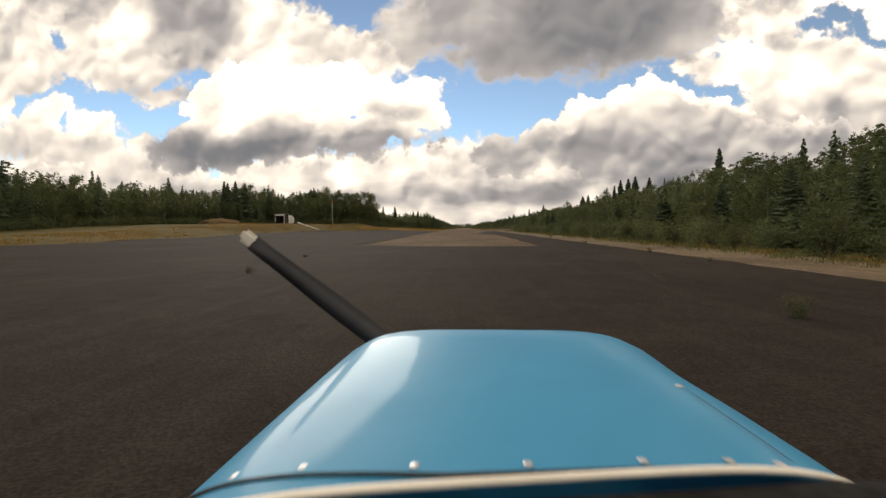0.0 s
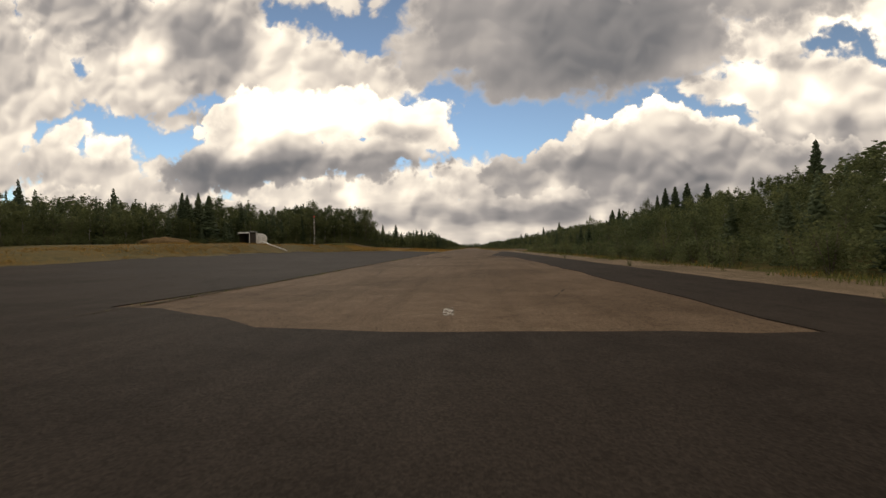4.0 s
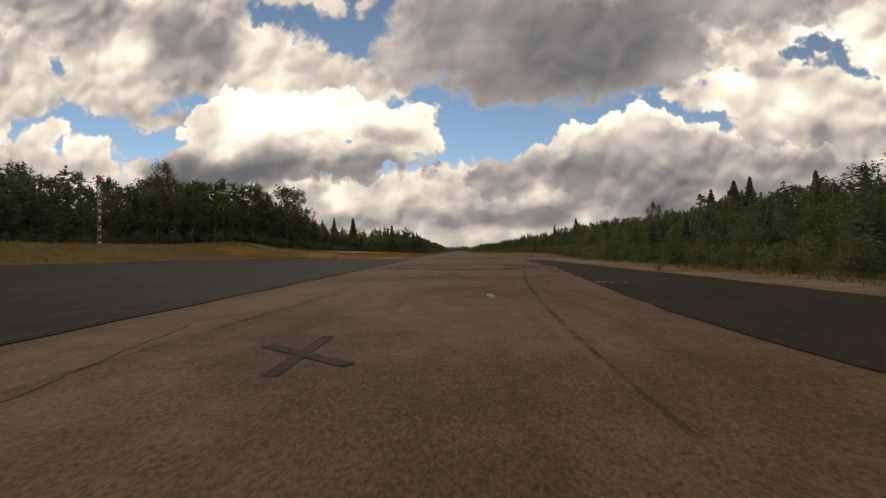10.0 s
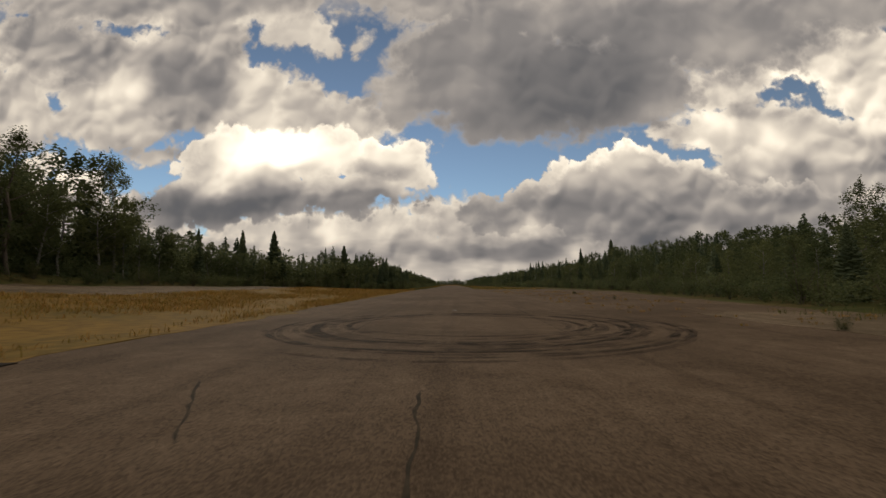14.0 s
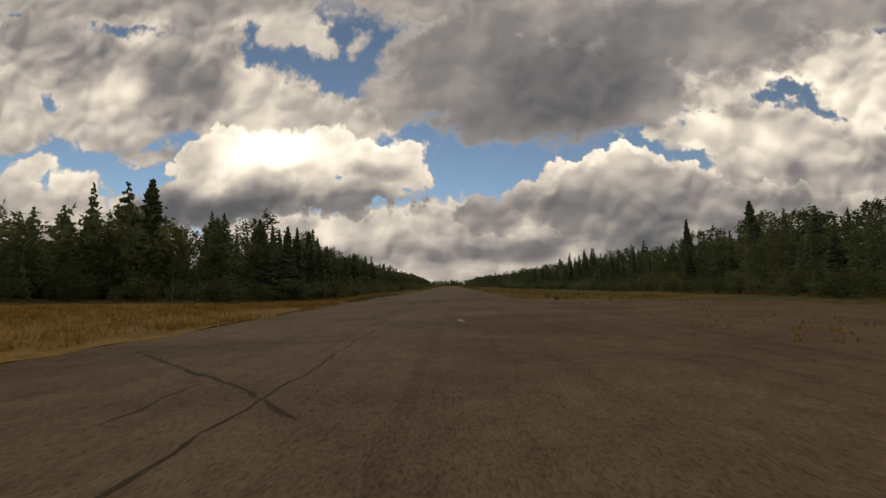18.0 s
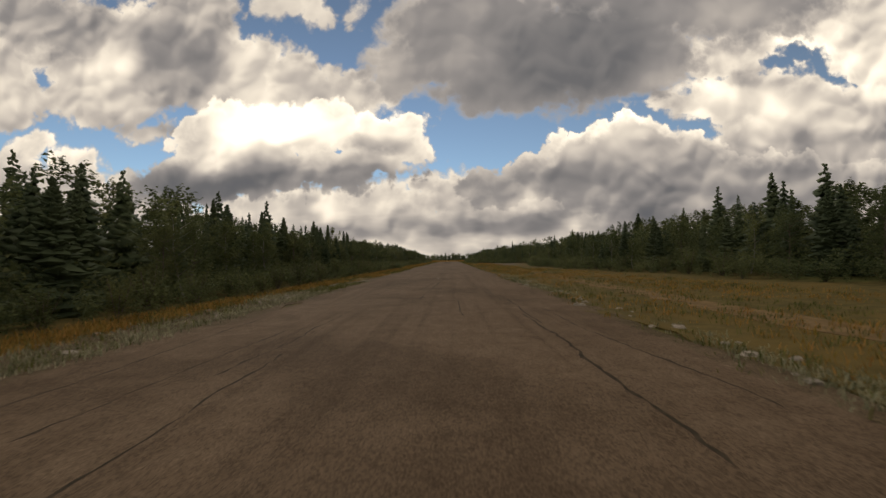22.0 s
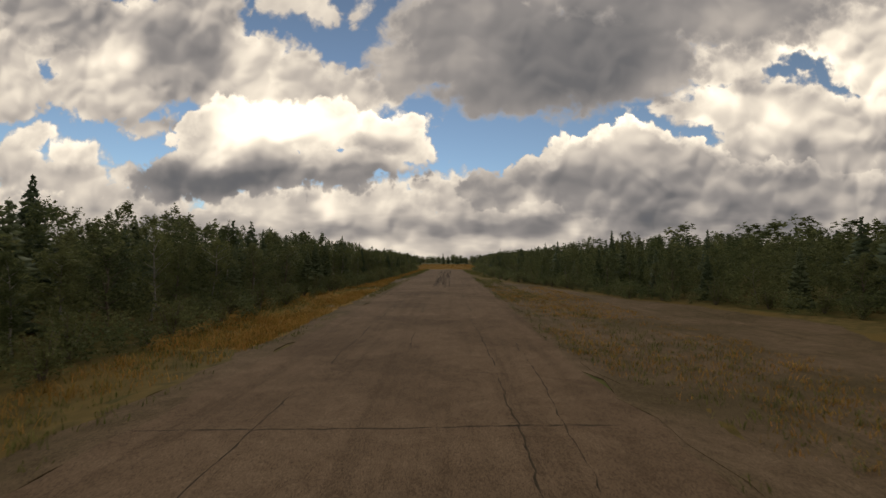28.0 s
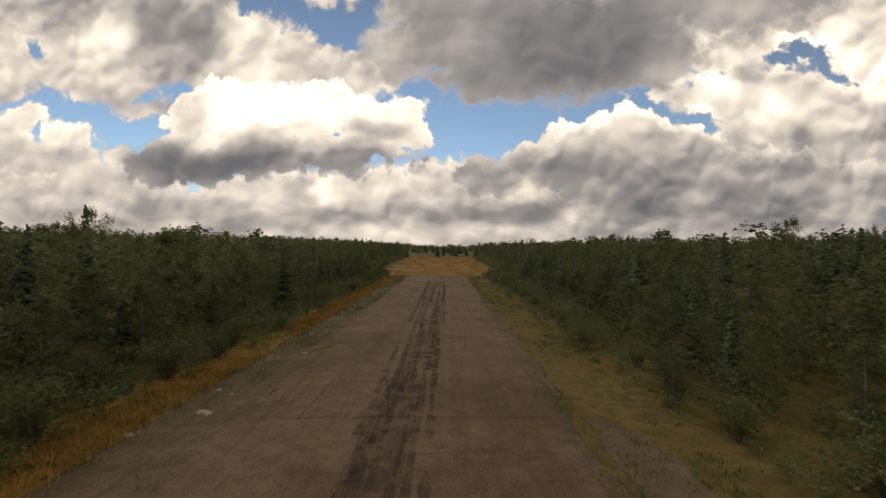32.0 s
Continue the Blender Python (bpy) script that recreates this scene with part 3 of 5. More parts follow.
def leaf_cards(rng, centres, size, flat=0.35, single=False):
    """A small bent leaf clump (two triangles with a crease, or one) at each centre, turned at random."""
    n = len(centres)
    nrm = rng.normal(size=(n, 3))
    nrm[:, 2] = np.abs(nrm[:, 2]) + flat
    nrm /= np.linalg.norm(nrm, axis=1, keepdims=True)
    s = np.cross(nrm, rng.normal(size=(n, 3)))
    s /= np.maximum(np.linalg.norm(s, axis=1, keepdims=True), 1e-6)
    t = np.cross(nrm, s)
    z = size * rng.uniform(0.6, 1.35, (n, 1))
    c = np.asarray(centres)
    a = c + s * z * 0.62
    b = c + t * z * 0.34 + nrm * z * 0.12
    d = c - s * z * 0.58
    e = c - t * z * 0.36 + nrm * z * 0.1
    verts = np.stack([a, b, d, e], 1).reshape(-1, 3)
    if single:
        verts = np.stack([a, b, (d + e) / 2 - t * z * 0.15], 1).reshape(-1, 3)
        return verts, np.arange(n)[:, None] * 3 + (0, 1, 2)
    i = np.arange(n)[:, None] * 4
    faces = np.vstack([i + (0, 1, 2), i + (0, 2, 3)])
    return verts, faces


def broadleaf(seed, leaves, size, slim=1.0, lowest=0.18, limbs=12, single=False):
    """A leafy tree of height 1: wood and leaves, as arrays."""
    rng = np.random.default_rng(seed)
    wood, green = Heap(), Heap()
    bend = rng.normal(0, 0.012, (6, 2)).cumsum(0)
    spine = np.column_stack([bend, np.linspace(0, 0.93, 6)])
    spine[0, :2] = 0
    for j in range(5):
        wood.add(*tube_rows(spine[j], spine[j + 1], 0.012 * (1 - j / 5.6), 0.012 * (1 - (j + 1) / 5.6)))
    clumps = []
    for j in range(limbs):
        h = lowest + (0.9 - lowest) * (j + rng.uniform(0, 0.7)) / limbs
        base = np.array([np.interp(h, spine[:, 2], spine[:, k]) for k in range(3)])
        a = j * 2.4 + rng.uniform(-0.6, 0.6)
        up = (h - lowest) / (1 - lowest)
        reach = slim * (0.155 * (1 - up ** 2.2) * (0.55 + 0.45 * min(1, up * 3)) + 0.025) * rng.uniform(0.65, 1.2)
        tip = base + (math.cos(a) * reach, math.sin(a) * reach, reach * rng.uniform(0.7, 1.3))
        wood.add(*tube_rows(base, tip, 0.0045, 0.0012, 4))
        for q in (0.5, 0.8, 1.05):
            clumps.append((base + (tip - base) * q + rng.normal(0, 0.012, 3), (0.035 + 0.03 * rng.random()) * (0.8 + 0.35 * slim)))
    shoots = [c + np.array((0, 0, 0.02)) for c, r in clumps[2::3] if c[2] > 0.45]
    clumps += [(spine[-1] + (0, 0, 0.02), 0.03), (spine[-1] - (0, 0, 0.05), 0.045), (spine[-2], 0.06)]
    each = int(leaves * 0.86) // len(clumps)
    tiny = int(leaves * 0.14) // (len(shoots) + 3)
    for c in shoots + [spine[-1] + (0, 0, 0.05), spine[-1] + (0.02, 0.01, 0.02), spine[-1] - (0.022, 0.01, 0)]:
        p = rng.normal(0, 1, (tiny, 3)) * (0.008, 0.008, 0.03) + rng.normal(0, 0.008, 3)
        green.add(*leaf_cards(rng, c + p, size * 0.75, single=single))
    for c, r in clumps:
        p = rng.normal(size=(each, 3))
        p /= np.linalg.norm(p, axis=1, keepdims=True)
        p *= (rng.random((each, 1)) ** 0.45) * r * (1.0, 1.0, 1.35)
        green.add(*leaf_cards(rng, c + p, size, single=single))
    return wood.arrays(), green.arrays()


def conifer(seed, levels, fans, slim=1.0):
    """A spruce of height 1: trunk and drooping needle boughs, with an uneven outline."""
    rng = np.random.default_rng(seed)
    wood, green = Heap(), Heap()
    wood.add(*tube_rows((0, 0, 0), (0.004, 0.002, 0.5), 0.014, 0.008))
    wood.add(*tube_rows((0.004, 0.002, 0.5), (0, 0, 0.985), 0.008, 0.001))
    for j in range(levels):
        h = 0.05 + 0.925 * (j / (levels - 1)) ** 0.9
        reach = slim * (0.15 * (1 - h) ** 0.85 + 0.007)
        for k in range(fans):
            if rng.random() < 0.08:
                continue
            a = k * 2 * math.pi / fans + j * 1.3 + rng.uniform(-0.4, 0.4)
            r = reach * rng.uniform(0.5, 1.15)
            hh = h + rng.uniform(-0.5, 0.5) * 0.9 / levels
            out = np.array([math.cos(a), math.sin(a), 0])
            sid = np.array([-math.sin(a), math.cos(a), 0])
            root = np.array([0, 0, hh + 0.01])
            w = r * rng.uniform(0.3, 0.48)
            mid = root + out * r * 0.5 - (0, 0, r * rng.uniform(0.15, 0.4))
            tip = root + out * r - (0, 0, r * rng.uniform(0.3, 0.65))
            hang = np.array([0, 0, -0.012 - 0.22 * r])
            verts = [root, mid + sid * w + hang, tip, mid - sid * w + hang, mid + (0, 0, 0.004), mid + out * r * 0.2 + hang * 1.6]
            green.add(verts, [(0, 1, 4), (1, 2, 4), (2, 3, 4), (3, 0, 4), (1, 5, 2), (3, 2, 5)])
    green.add([(0.006, 0, 0.93), (-0.004, 0.005, 0.93), (-0.004, -0.005, 0.93), (0, 0, 1.0)], [(0, 1, 3), (1, 2, 3), (2, 0, 3)])
    return wood.arrays(), green.arrays()


def shrub(seed, leaves, size, single=False):
    rng = np.random.default_rng(seed)
    wood, green = Heap(), Heap()
    for j in range(7):
        a, r = j * 0.9 + rng.uniform(-0.3, 0.3), rng.uniform(0.12, 0.4)
        tip = np.array([math.cos(a) * r, math.sin(a) * r, rng.uniform(0.6, 0.98)])
        wood.add(*tube_rows((tip[0] * 0.1, tip[1] * 0.1, 0), tip, 0.014, 0.004, 4))
        n = leaves // 7
        along = rng.uniform(0.22, 1.0, (n, 1))
        p = tip * along + rng.normal(0, 0.09, (n, 3)) * (1.2 - 0.4 * along)
        p[:, 2] = np.maximum(p[:, 2], 0.03)
        green.add(*leaf_cards(rng, p, size, single=single))
    return wood.arrays(), green.arrays()


def tree_thing(name, shape, bark, leaf, label, category, group):
    (wv, wf), (lv, lf) = shape
    e = thing(name, Matrix.Identity(4), label, category, group)
    link_mesh("trunk", wv, wf, bark, e, smooth=True)
    link_mesh("crown", lv, lf, leaf, e)
    return e


BIRCHES = [tree_thing("birch_tree", broadleaf(11 + k, 4300, 0.0172, s, single=True), M_BIRCH_BARK, M_BIRCH, "green birch with pale bark at the wood's edge", "tree", "birches along the runway")
           for k, s in enumerate((0.75, 0.95, 1.15))]
ASPENS = [tree_thing("aspen_tree", broadleaf(31 + k, 4600, 0.0178, s, 0.08, 14, True), M_BARK, M_ASPEN, "dense green aspen at the wood's edge", "tree", "aspens along the runway")
          for k, s in enumerate((1.0, 1.3))]
SPRUCES = [tree_thing("spruce_tree", conifer(51 + k, lv, 9, s), M_BARK, M_SPRUCE, "dark green spruce with a pointed top", "tree", "spruces along the runway")
           for k, (lv, s) in enumerate(((46, 0.8), (52, 1.0), (44, 1.2)))]
SHRUBS = [tree_thing("willow_shrub", shrub(71 + k, 1000, 0.053, True), M_BARK, M_BUSH, "low green willow shrub at the wood's edge", "shrub", "shrubs along the runway")
          for k in range(3)]
used = set()


def plant(kinds, x, y, tall, wide=1.0, rng=random):
    src = kinds[rng.randrange(len(kinds))]
    m = Matrix.Translation((x, y, float(height(x, y)) - 0.05)) @ Matrix.Rotation(rng.uniform(0, 6.28), 4, "Z")
    if src.name not in used:
        used.add(src.name)
        src.scale = (tall * wide, tall * wide, tall)
        src.matrix_basis = m @ Matrix.Diagonal((tall * wide, tall * wide, tall, 1))
        return src
    src_scale = src.scale.copy()
    c = copy_thing(src, m)
    c.scale = (tall * wide, tall * wide, tall)
    return c


# lines of the wood's edge over y: where shrubs begin, and how tall the trees grow behind
edge_left = line((-120, -84), (120, -82), (160, -78), (205, -58), (225, -46), (285, -44), (318, -24), (335, -15), (380, -15), (461, -16), (515, -14.5), (560, -17), (580, -17), (606, -15), (640, -14.5), (738, -14), (760, -22), (960, -26))
edge_right = line((-120, 20.5), (180, 21), (215, 24), (270, 32), (330, 33), (400, 33), (440, 29), (466, 26), (480, 26.5), (498, 24.5), (530, 30), (550, 36), (562, 32), (573, 26), (595, 23), (608, 20), (618, 16.5), (640, 14.5), (738, 13.5), (760, 20), (960, 24))
tall_left = line((-120, 11), (130, 13), (180, 14), (222, 16), (240, 18), (258, 19), (268, 13.0), (285, 11.0), (300, 9.5), (318, 10.5), (335, 13.2), (350, 13.6), (385, 12.4), (400, 12.2), (445, 11.2), (530, 10), (560, 11.5), (640, 11.8), (690, 10), (960, 11))
tall_right = line((-120, 13.5), (110, 13.5), (165, 12.3), (250, 12), (300, 14), (380, 16), (420, 11), (500, 10), (600, 9), (960, 10))
# standing heights known one by one: kind, x, y, height
LANDMARKS = [
    ("s", -82.6, 166, 16), ("a", -92, 203, 17), ("a", -63, 208, 17.5), ("b", -55.5, 232, 17), ("a", -49.4, 237, 16.5), ("b", -52, 256, 19),
    ("s", -61, 294, 14), ("s", -55, 304, 15), ("s", -33.3, 351, 12), ("s", -34.7, 362, 14), ("s", -27.4, 367, 12), ("s", -28.5, 427, 11.2),
    ("s", -31.8, 437, 11.8), ("s", -24.4, 432, 10.1), ("s", -24.4, 440, 10), ("s", -26.3, 466, 10.2), ("b", -29.9, 577, 10.6), ("b", -34, 667, 10.8),
    ("s", 70.6, 126, 22.5), ("s", 60.2, 158, 18.5), ("s", 59, 169, 18.5), ("s", 76, 213, 18), ("s", 73.8, 241, 15), ("s", 67, 375, 19.5),
]
MORE_LANDMARKS = [
    ("b", 58, 252, 15.5), ("s", 56, 381, 16.5), ("s", 41.8, 491, 9), ("s", 38.6, 499, 9.3), ("s", 55.5, 498, 14), ("b", 82, 634, 13),
    ("b", 69, 657, 13), ("b", 83, 667, 12), ("b", 52.6, 673, 12.5), ("b", 77, 686, 12.5), ("b", -54, 677, 14), ("s", 62.5, 152, 17.5), ("s", 61.5, 168.3, 18.8), ("s", 57.3, 170.6, 16.5), ("b", 55, 171, 15.5),
    ("s", -26, 471, 11.3), ("s", -28, 467, 11.8), ("b", -25, 474, 10.3), ("s", -30, 476, 11.5), ("s", -24.5, 483, 10.3), ("s", -27, 490, 11),
    ("s", -88, 161, 16.5), ("s", -88, 163.5, 16), ("s", -88, 169, 17.5), ("b", -87, 172, 16.5), ("b", -88, 178.7, 16.5), ("s", -80, 181, 14),
    ("s", 57, 205, 15.5), ("s", 55, 207, 15), ("s", 60, 224, 15.5), ("s", -30, 345, 12.5), ("s", -26, 357, 12), ("s", -33, 324, 13.4), ("s", -47, 305, 15),
]
KINDS = {"s": SPRUCES, "a": ASPENS, "b": BIRCHES}
pick = random.Random(5)
for kind, x, y, tall in LANDMARKS + MORE_LANDMARKS:
    plant(KINDS[kind], x, y, tall, pick.uniform(1.35, 1.7) if kind == "s" else pick.uniform(1.0, 1.3), pick)

# the front rows of the woods, tree by tree
for side, edge, tall_at in ((-1, edge_left, tall_left), (1, edge_right, tall_right)):
    y = -24.0
    while y < 800:
        near = edge(y)
        top = tall_at(y)
        full = 34 if side > 0 and y < 400 else 14
        for row in range(2):
            x = near + side * (1.0 + 5.0 * row + pick.uniform(-0.8, 1.6))
            rise = min(1.0, 0.34 + 0.66 * (abs(x - near) / full))
            tall = top * rise * pick.uniform(0.8, 1.08)
            chance = pick.random()
            if row == 0:
                plant(SHRUBS, x, y + pick.uniform(-1, 1), pick.uniform(1.6, 3.6), pick.uniform(0.9, 1.4), pick)
            elif chance < (0.45 if 300 < y < 520 else 0.26 if y > 520 else 0.16):
                plant(SPRUCES, x, y + pick.uniform(-1, 1), tall * 1.1, pick.uniform(1.3, 1.7), pick)
            elif chance < 0.7:
                plant(BIRCHES, x, y + pick.uniform(-1, 1), tall, pick.uniform(1.1, 1.6), pick)
            else:
                plant(ASPENS, x, y + pick.uniform(-1, 1), tall, pick.uniform(1.1, 1.6), pick)
        y += 4.6

# the depth of the woods, joined
WOOD_LEAF = [broadleaf(91 + k, 850, 0.036, s, 0.06, 10, True)[1] for k, s in enumerate((0.9, 1.2, 1.35))]
WOOD_NEEDLE = [conifer(95 + k, 26, 6, s)[1] for k, s in enumerate((1.0, 1.25))]


def wood_block(name, spots, shapes, mat, label):
    rng = np.random.default_rng(len(spots))
    heap = Heap()
    shapes = [(sv, np.asarray(sf)) for sv, sf in shapes]
    for x, y, tall, wide in spots:
        sv, sf = shapes[rng.integers(len(shapes))]
        a = rng.uniform(0, 6.28)
        c, s = math.cos(a), math.sin(a)
        q = sv * (tall * wide, tall * wide, tall)
        q = np.column_stack([q[:, 0] * c - q[:, 1] * s + x, q[:, 0] * s + q[:, 1] * c + y, q[:, 2] + float(height(x, y)) - 0.1])
        heap.add(q, sf)
    verts = np.vstack(heap.v)
    faces = np.vstack(heap.f)
    me = bpy.data.meshes.new(name)
    me.vertices.add(len(verts))
    me.vertices.foreach_set("co", verts.astype(np.float32).ravel())
    me.loops.add(faces.size)
    me.loops.foreach_set("vertex_index", faces.astype(np.int32).ravel())
    me.polygons.add(len(faces))
    me.polygons.foreach_set("loop_start", np.arange(0, faces.size, 3, dtype=np.int32))
    me.update(calc_edges=True)
    me.materials.append(mat)
    return tagged(new(name, me), label, "woods", kind="stuff")


for side, edge, tall_at, word in ((-1, edge_left, tall_left, "west"), (1, edge_right, tall_right, "east")):
    leafy, needled = [], []
    y = -110.0
    while y < 980:
        near, top = edge(y), tall_at(y)
        full = 34 if side > 0 and y < 400 else 14
        rows = 7 if y < (400 if side > 0 else 330) else 5
        for row in range(rows):
            x = near + side * (7.5 + 5.4 * row + pick.uniform(-1.6, 1.6))
            rise = min(1.0, 0.34 + 0.66 * (abs(x - near) / full))
            tall, wide = top * rise * pick.uniform(0.72, 1.05), pick.uniform(1.1, 1.6)
            spruce = pick.random() < (0.4 if 300 < y < 520 else 0.2)
            if spruce and pick.random() < 0.4:
                tall, wide = tall * pick.uniform(1.08, 1.25), wide * 1.05
            spot = (x, y + pick.uniform(-1.8, 1.8), tall, wide)
            (needled if spruce else leafy).append(spot)
        y += 4.2
    wood_block("broadleaf_woods", leafy, WOOD_LEAF, M_WOODS, "dense green broadleaf woods beside the runway")
    wood_block("spruce_woods", needled, WOOD_NEEDLE, M_WOODS_DARK, "dark spruces among the woods beside the runway")
low = []
for edge in (edge_left, edge_right):
    side = -1 if edge is edge_left else 1
    for y in np.arange(-100, 950, 2.0):
        for row in range(3):
            low.append((edge(float(y)) + side * (0.4 + 2.2 * row + pick.uniform(-0.9, 0.9)), float(y) + pick.uniform(-0.8, 0.8), pick.uniform(1.0, 2.4) + 0.5 * row, pick.uniform(0.9, 1.5)))
for edge in (edge_left, edge_right):
    side = -1 if edge is edge_left else 1
    for y in np.arange(-100, 950, 3.4):
        for row in range(3):
            low.append((edge(float(y)) + side * (8 + 5.5 * row + pick.uniform(-2, 2)), float(y) + pick.uniform(-1.5, 1.5), pick.uniform(6.0, 10.0) if side < 0 and 100 < y < 330 else pick.uniform(3.0, 5.5), pick.uniform(0.8, 1.2)))
wood_block("undergrowth", low, [shrub(171 + k, 230, 0.085, True)[1] for k in range(3)], M_WOODS, "low leafy undergrowth along the wood's edge")
far_leafy, far_needled = [], []
for j in range(900):
    y = pick.uniform(960, 1500)
    x = pick.uniform(-260, 260) * (y / 1100)
    (far_needled if pick.random() < 0.4 else far_leafy).append((x, y, pick.uniform(7, 11), pick.uniform(1.6, 2.4)))
for j in range(700):
    sgn = pick.choice((-1, 1))
    y = pick.uniform(-100, 960)
    near = (edge_left if sgn < 0 else edge_right)(y)
    (far_needled if pick.random() < 0.4 else far_leafy).append((near + sgn * pick.uniform(45, 110), y, pick.uniform(13, 19) if y < 330 else pick.uniform(8, 13), pick.uniform(1.5, 2.2)))
for j in range(1150):
    sgn = pick.choice((-1, 1))
    y = pick.uniform(380, 1500)
    far_leafy.append(((edge_left if sgn < 0 else edge_right)(min(y, 950)) + sgn * (40 + 330 * pick.random() ** 1.6), y, pick.uniform(9.0, 14.5), pick.uniform(1.4, 2.6)))
beyond_woods = []
for j in range(2600):
    sgn = pick.choice((-1, 1))
    y = pick.uniform(-110, 1000)
    beyond_woods.append(((edge_left if sgn < 0 else edge_right)(y) + sgn * pick.uniform(45, 330), y, pick.uniform(7, 10), pick.uniform(2.4, 3.4)))
wood_block("outer_woods", beyond_woods, [broadleaf(211 + k, 110, 0.1, 1.2, 0.05, 8, True)[1] for k in range(2)], M_WOODS, "mixed woods stretching away from the runway")
wood_block("distant_woods", far_leafy, [broadleaf(191 + k, 300, 0.058, 1.2, 0.05, 9, True)[1] for k in range(3)], M_WOODS, "distant mixed woods on low hills")
wood_block("distant_spruces", far_needled, WOOD_NEEDLE, M_WOODS_DARK, "distant dark spruces on low hills")

# ---------------------------------------------------------------- meadows, tracks and grass
sheet("bank_meadow", -80, 200, line((-80, -74), (150, -72), (200, -52)), line((-80, -43.5), (150, -44.5), (185, -35.5), (200, -31)), 0.07, M_OLIVE,
      "dry olive and golden grass on the bank", "meadow", across=16, ragged=0.8, seed=21)
sheet("bare_ground", 214, 292, line((214, -50), (225, -46), (292, -40)), line((214, -34), (225, -27), (292, -33)), 0.03, M_GRAVEL,
      "bare pale ground between the meadow and the wood", "gravel", across=12, ragged=0.6, seed=27)
sheet("meadow", 198, 325, line((198, -52), (213, -46), (217, -33), (225, -28), (292, -34), (325, -17)), line((198, -10.8), (300, -11.2), (325, -11.2)), 0.04, M_MEADOW,
      "golden dry grass meadow beside the runway", "meadow", across=16, ragged=0.5, seed=22)
sheet("verge_meadow", 325, 541, line((325, -17), (541, -17)), line((325, -11.2), (340, -12.6), (420, -12.2), (445, -9.3), (541, -9.4)), 0.012, M_OLIVE,
      "brown and olive grass verge", "meadow", across=8, ragged=0.5, seed=28)
sheet("verge_meadow", 540, 742, line((540, -17), (570, -23), (610, -16.5), (742, -14.5)), line((325, -11.2), (340, -12.6), (420, -12.2), (445, -9.3), (545, -9.4), (600, -10.6), (626, -12.3), (742, -11.2)), 0.012, M_MEADOW,
      "golden dry grass verge", "meadow", across=8, ragged=0.5, seed=23)
sheet("verge_meadow", 322, 742, line((322, 7.8), (340, 8.8), (742, 9.4)), line((322, 33), (430, 30), (480, 27), (550, 36), (575, 27), (630, 21), (742, 15)), 0.02, M_OLIVE,
      "dry yellow and green verge grass", "meadow", across=22, ragged=0.5, seed=24)
sheet("end_meadow", 739, 952, line((739, -13), (760, -20), (952, -24)), line((739, 13), (760, 19), (952, 22)), 0.03, M_MEADOW,
      "golden meadow past the runway's end", "meadow", across=14, ragged=0.8, seed=25)
sheet("dirt_track", 334, 505, line((334, 13.5), (420, 15), (505, 17)), line((334, 15.4), (420, 17.3), (505, 19.5)), 0.04, M_DIRT,
      "bare brown wheel track through the grass", "track", across=5, ragged=0.35, seed=26)


def grass(name, count, area, tall, mat, label, seed, blades=9, clump=0.26):
    """Tufts of thin bent blades, strewn by a chance that goes in patches."""
    rng = np.random.default_rng(seed)
    spots = []
    while len(spots) < count:
        x, y = area(rng)
        if noise.noise((x * 0.16, y * 0.07, seed)) + rng.normal(0, 0.18) > -0.08:
            spots.append((x, y))
    p = np.repeat(np.array(spots), blades, 0)
    n = len(p)
    p = p + rng.normal(0, clump, (n, 2))
    z = height(p[:, 0], p[:, 1])
    a = rng.uniform(0, 6.28, n)
    h = np.repeat(rng.uniform(0.55, 1.25, len(spots)), blades) * rng.uniform(0.6, 1.1, n) * tall
    w = 0.008 + 0.016 * rng.random(n)
    out = np.stack([np.cos(a), np.sin(a)], -1)
    sid = np.stack([-np.sin(a), np.cos(a)], -1) * w[:, None]
    b0 = np.column_stack([p - sid, z])
    b1 = np.column_stack([p + sid, z])
    bow = (rng.uniform(0.25, 0.95, n) * h)[:, None]
    m0 = np.column_stack([p + out * bow * 0.35 - sid * 0.8, z + h * 0.6])
    m1 = np.column_stack([p + out * bow * 0.35 + sid * 0.8, z + h * 0.6])
    t = np.column_stack([p + out * bow, z + h])
    verts = np.stack([b0, b1, m0, m1, t], 1).reshape(-1, 3)
    i = np.arange(n)[:, None] * 5
    faces = np.concatenate([i + (0, 1, 3), i + (0, 3, 2), i + (2, 3, 4)])
    me = bpy.data.meshes.new(name)
    me.from_pydata(verts.tolist(), [], faces.tolist())
    me.materials.append(mat)
    return tagged(new(name, me), label, "grass", kind="stuff")


def band(y0, y1, left, right):
    def pick_spot(rng):
        y = rng.uniform(y0, y1)
        return rng.uniform(min(left(y), right(y)), max(left(y), right(y))), y
    return pick_spot


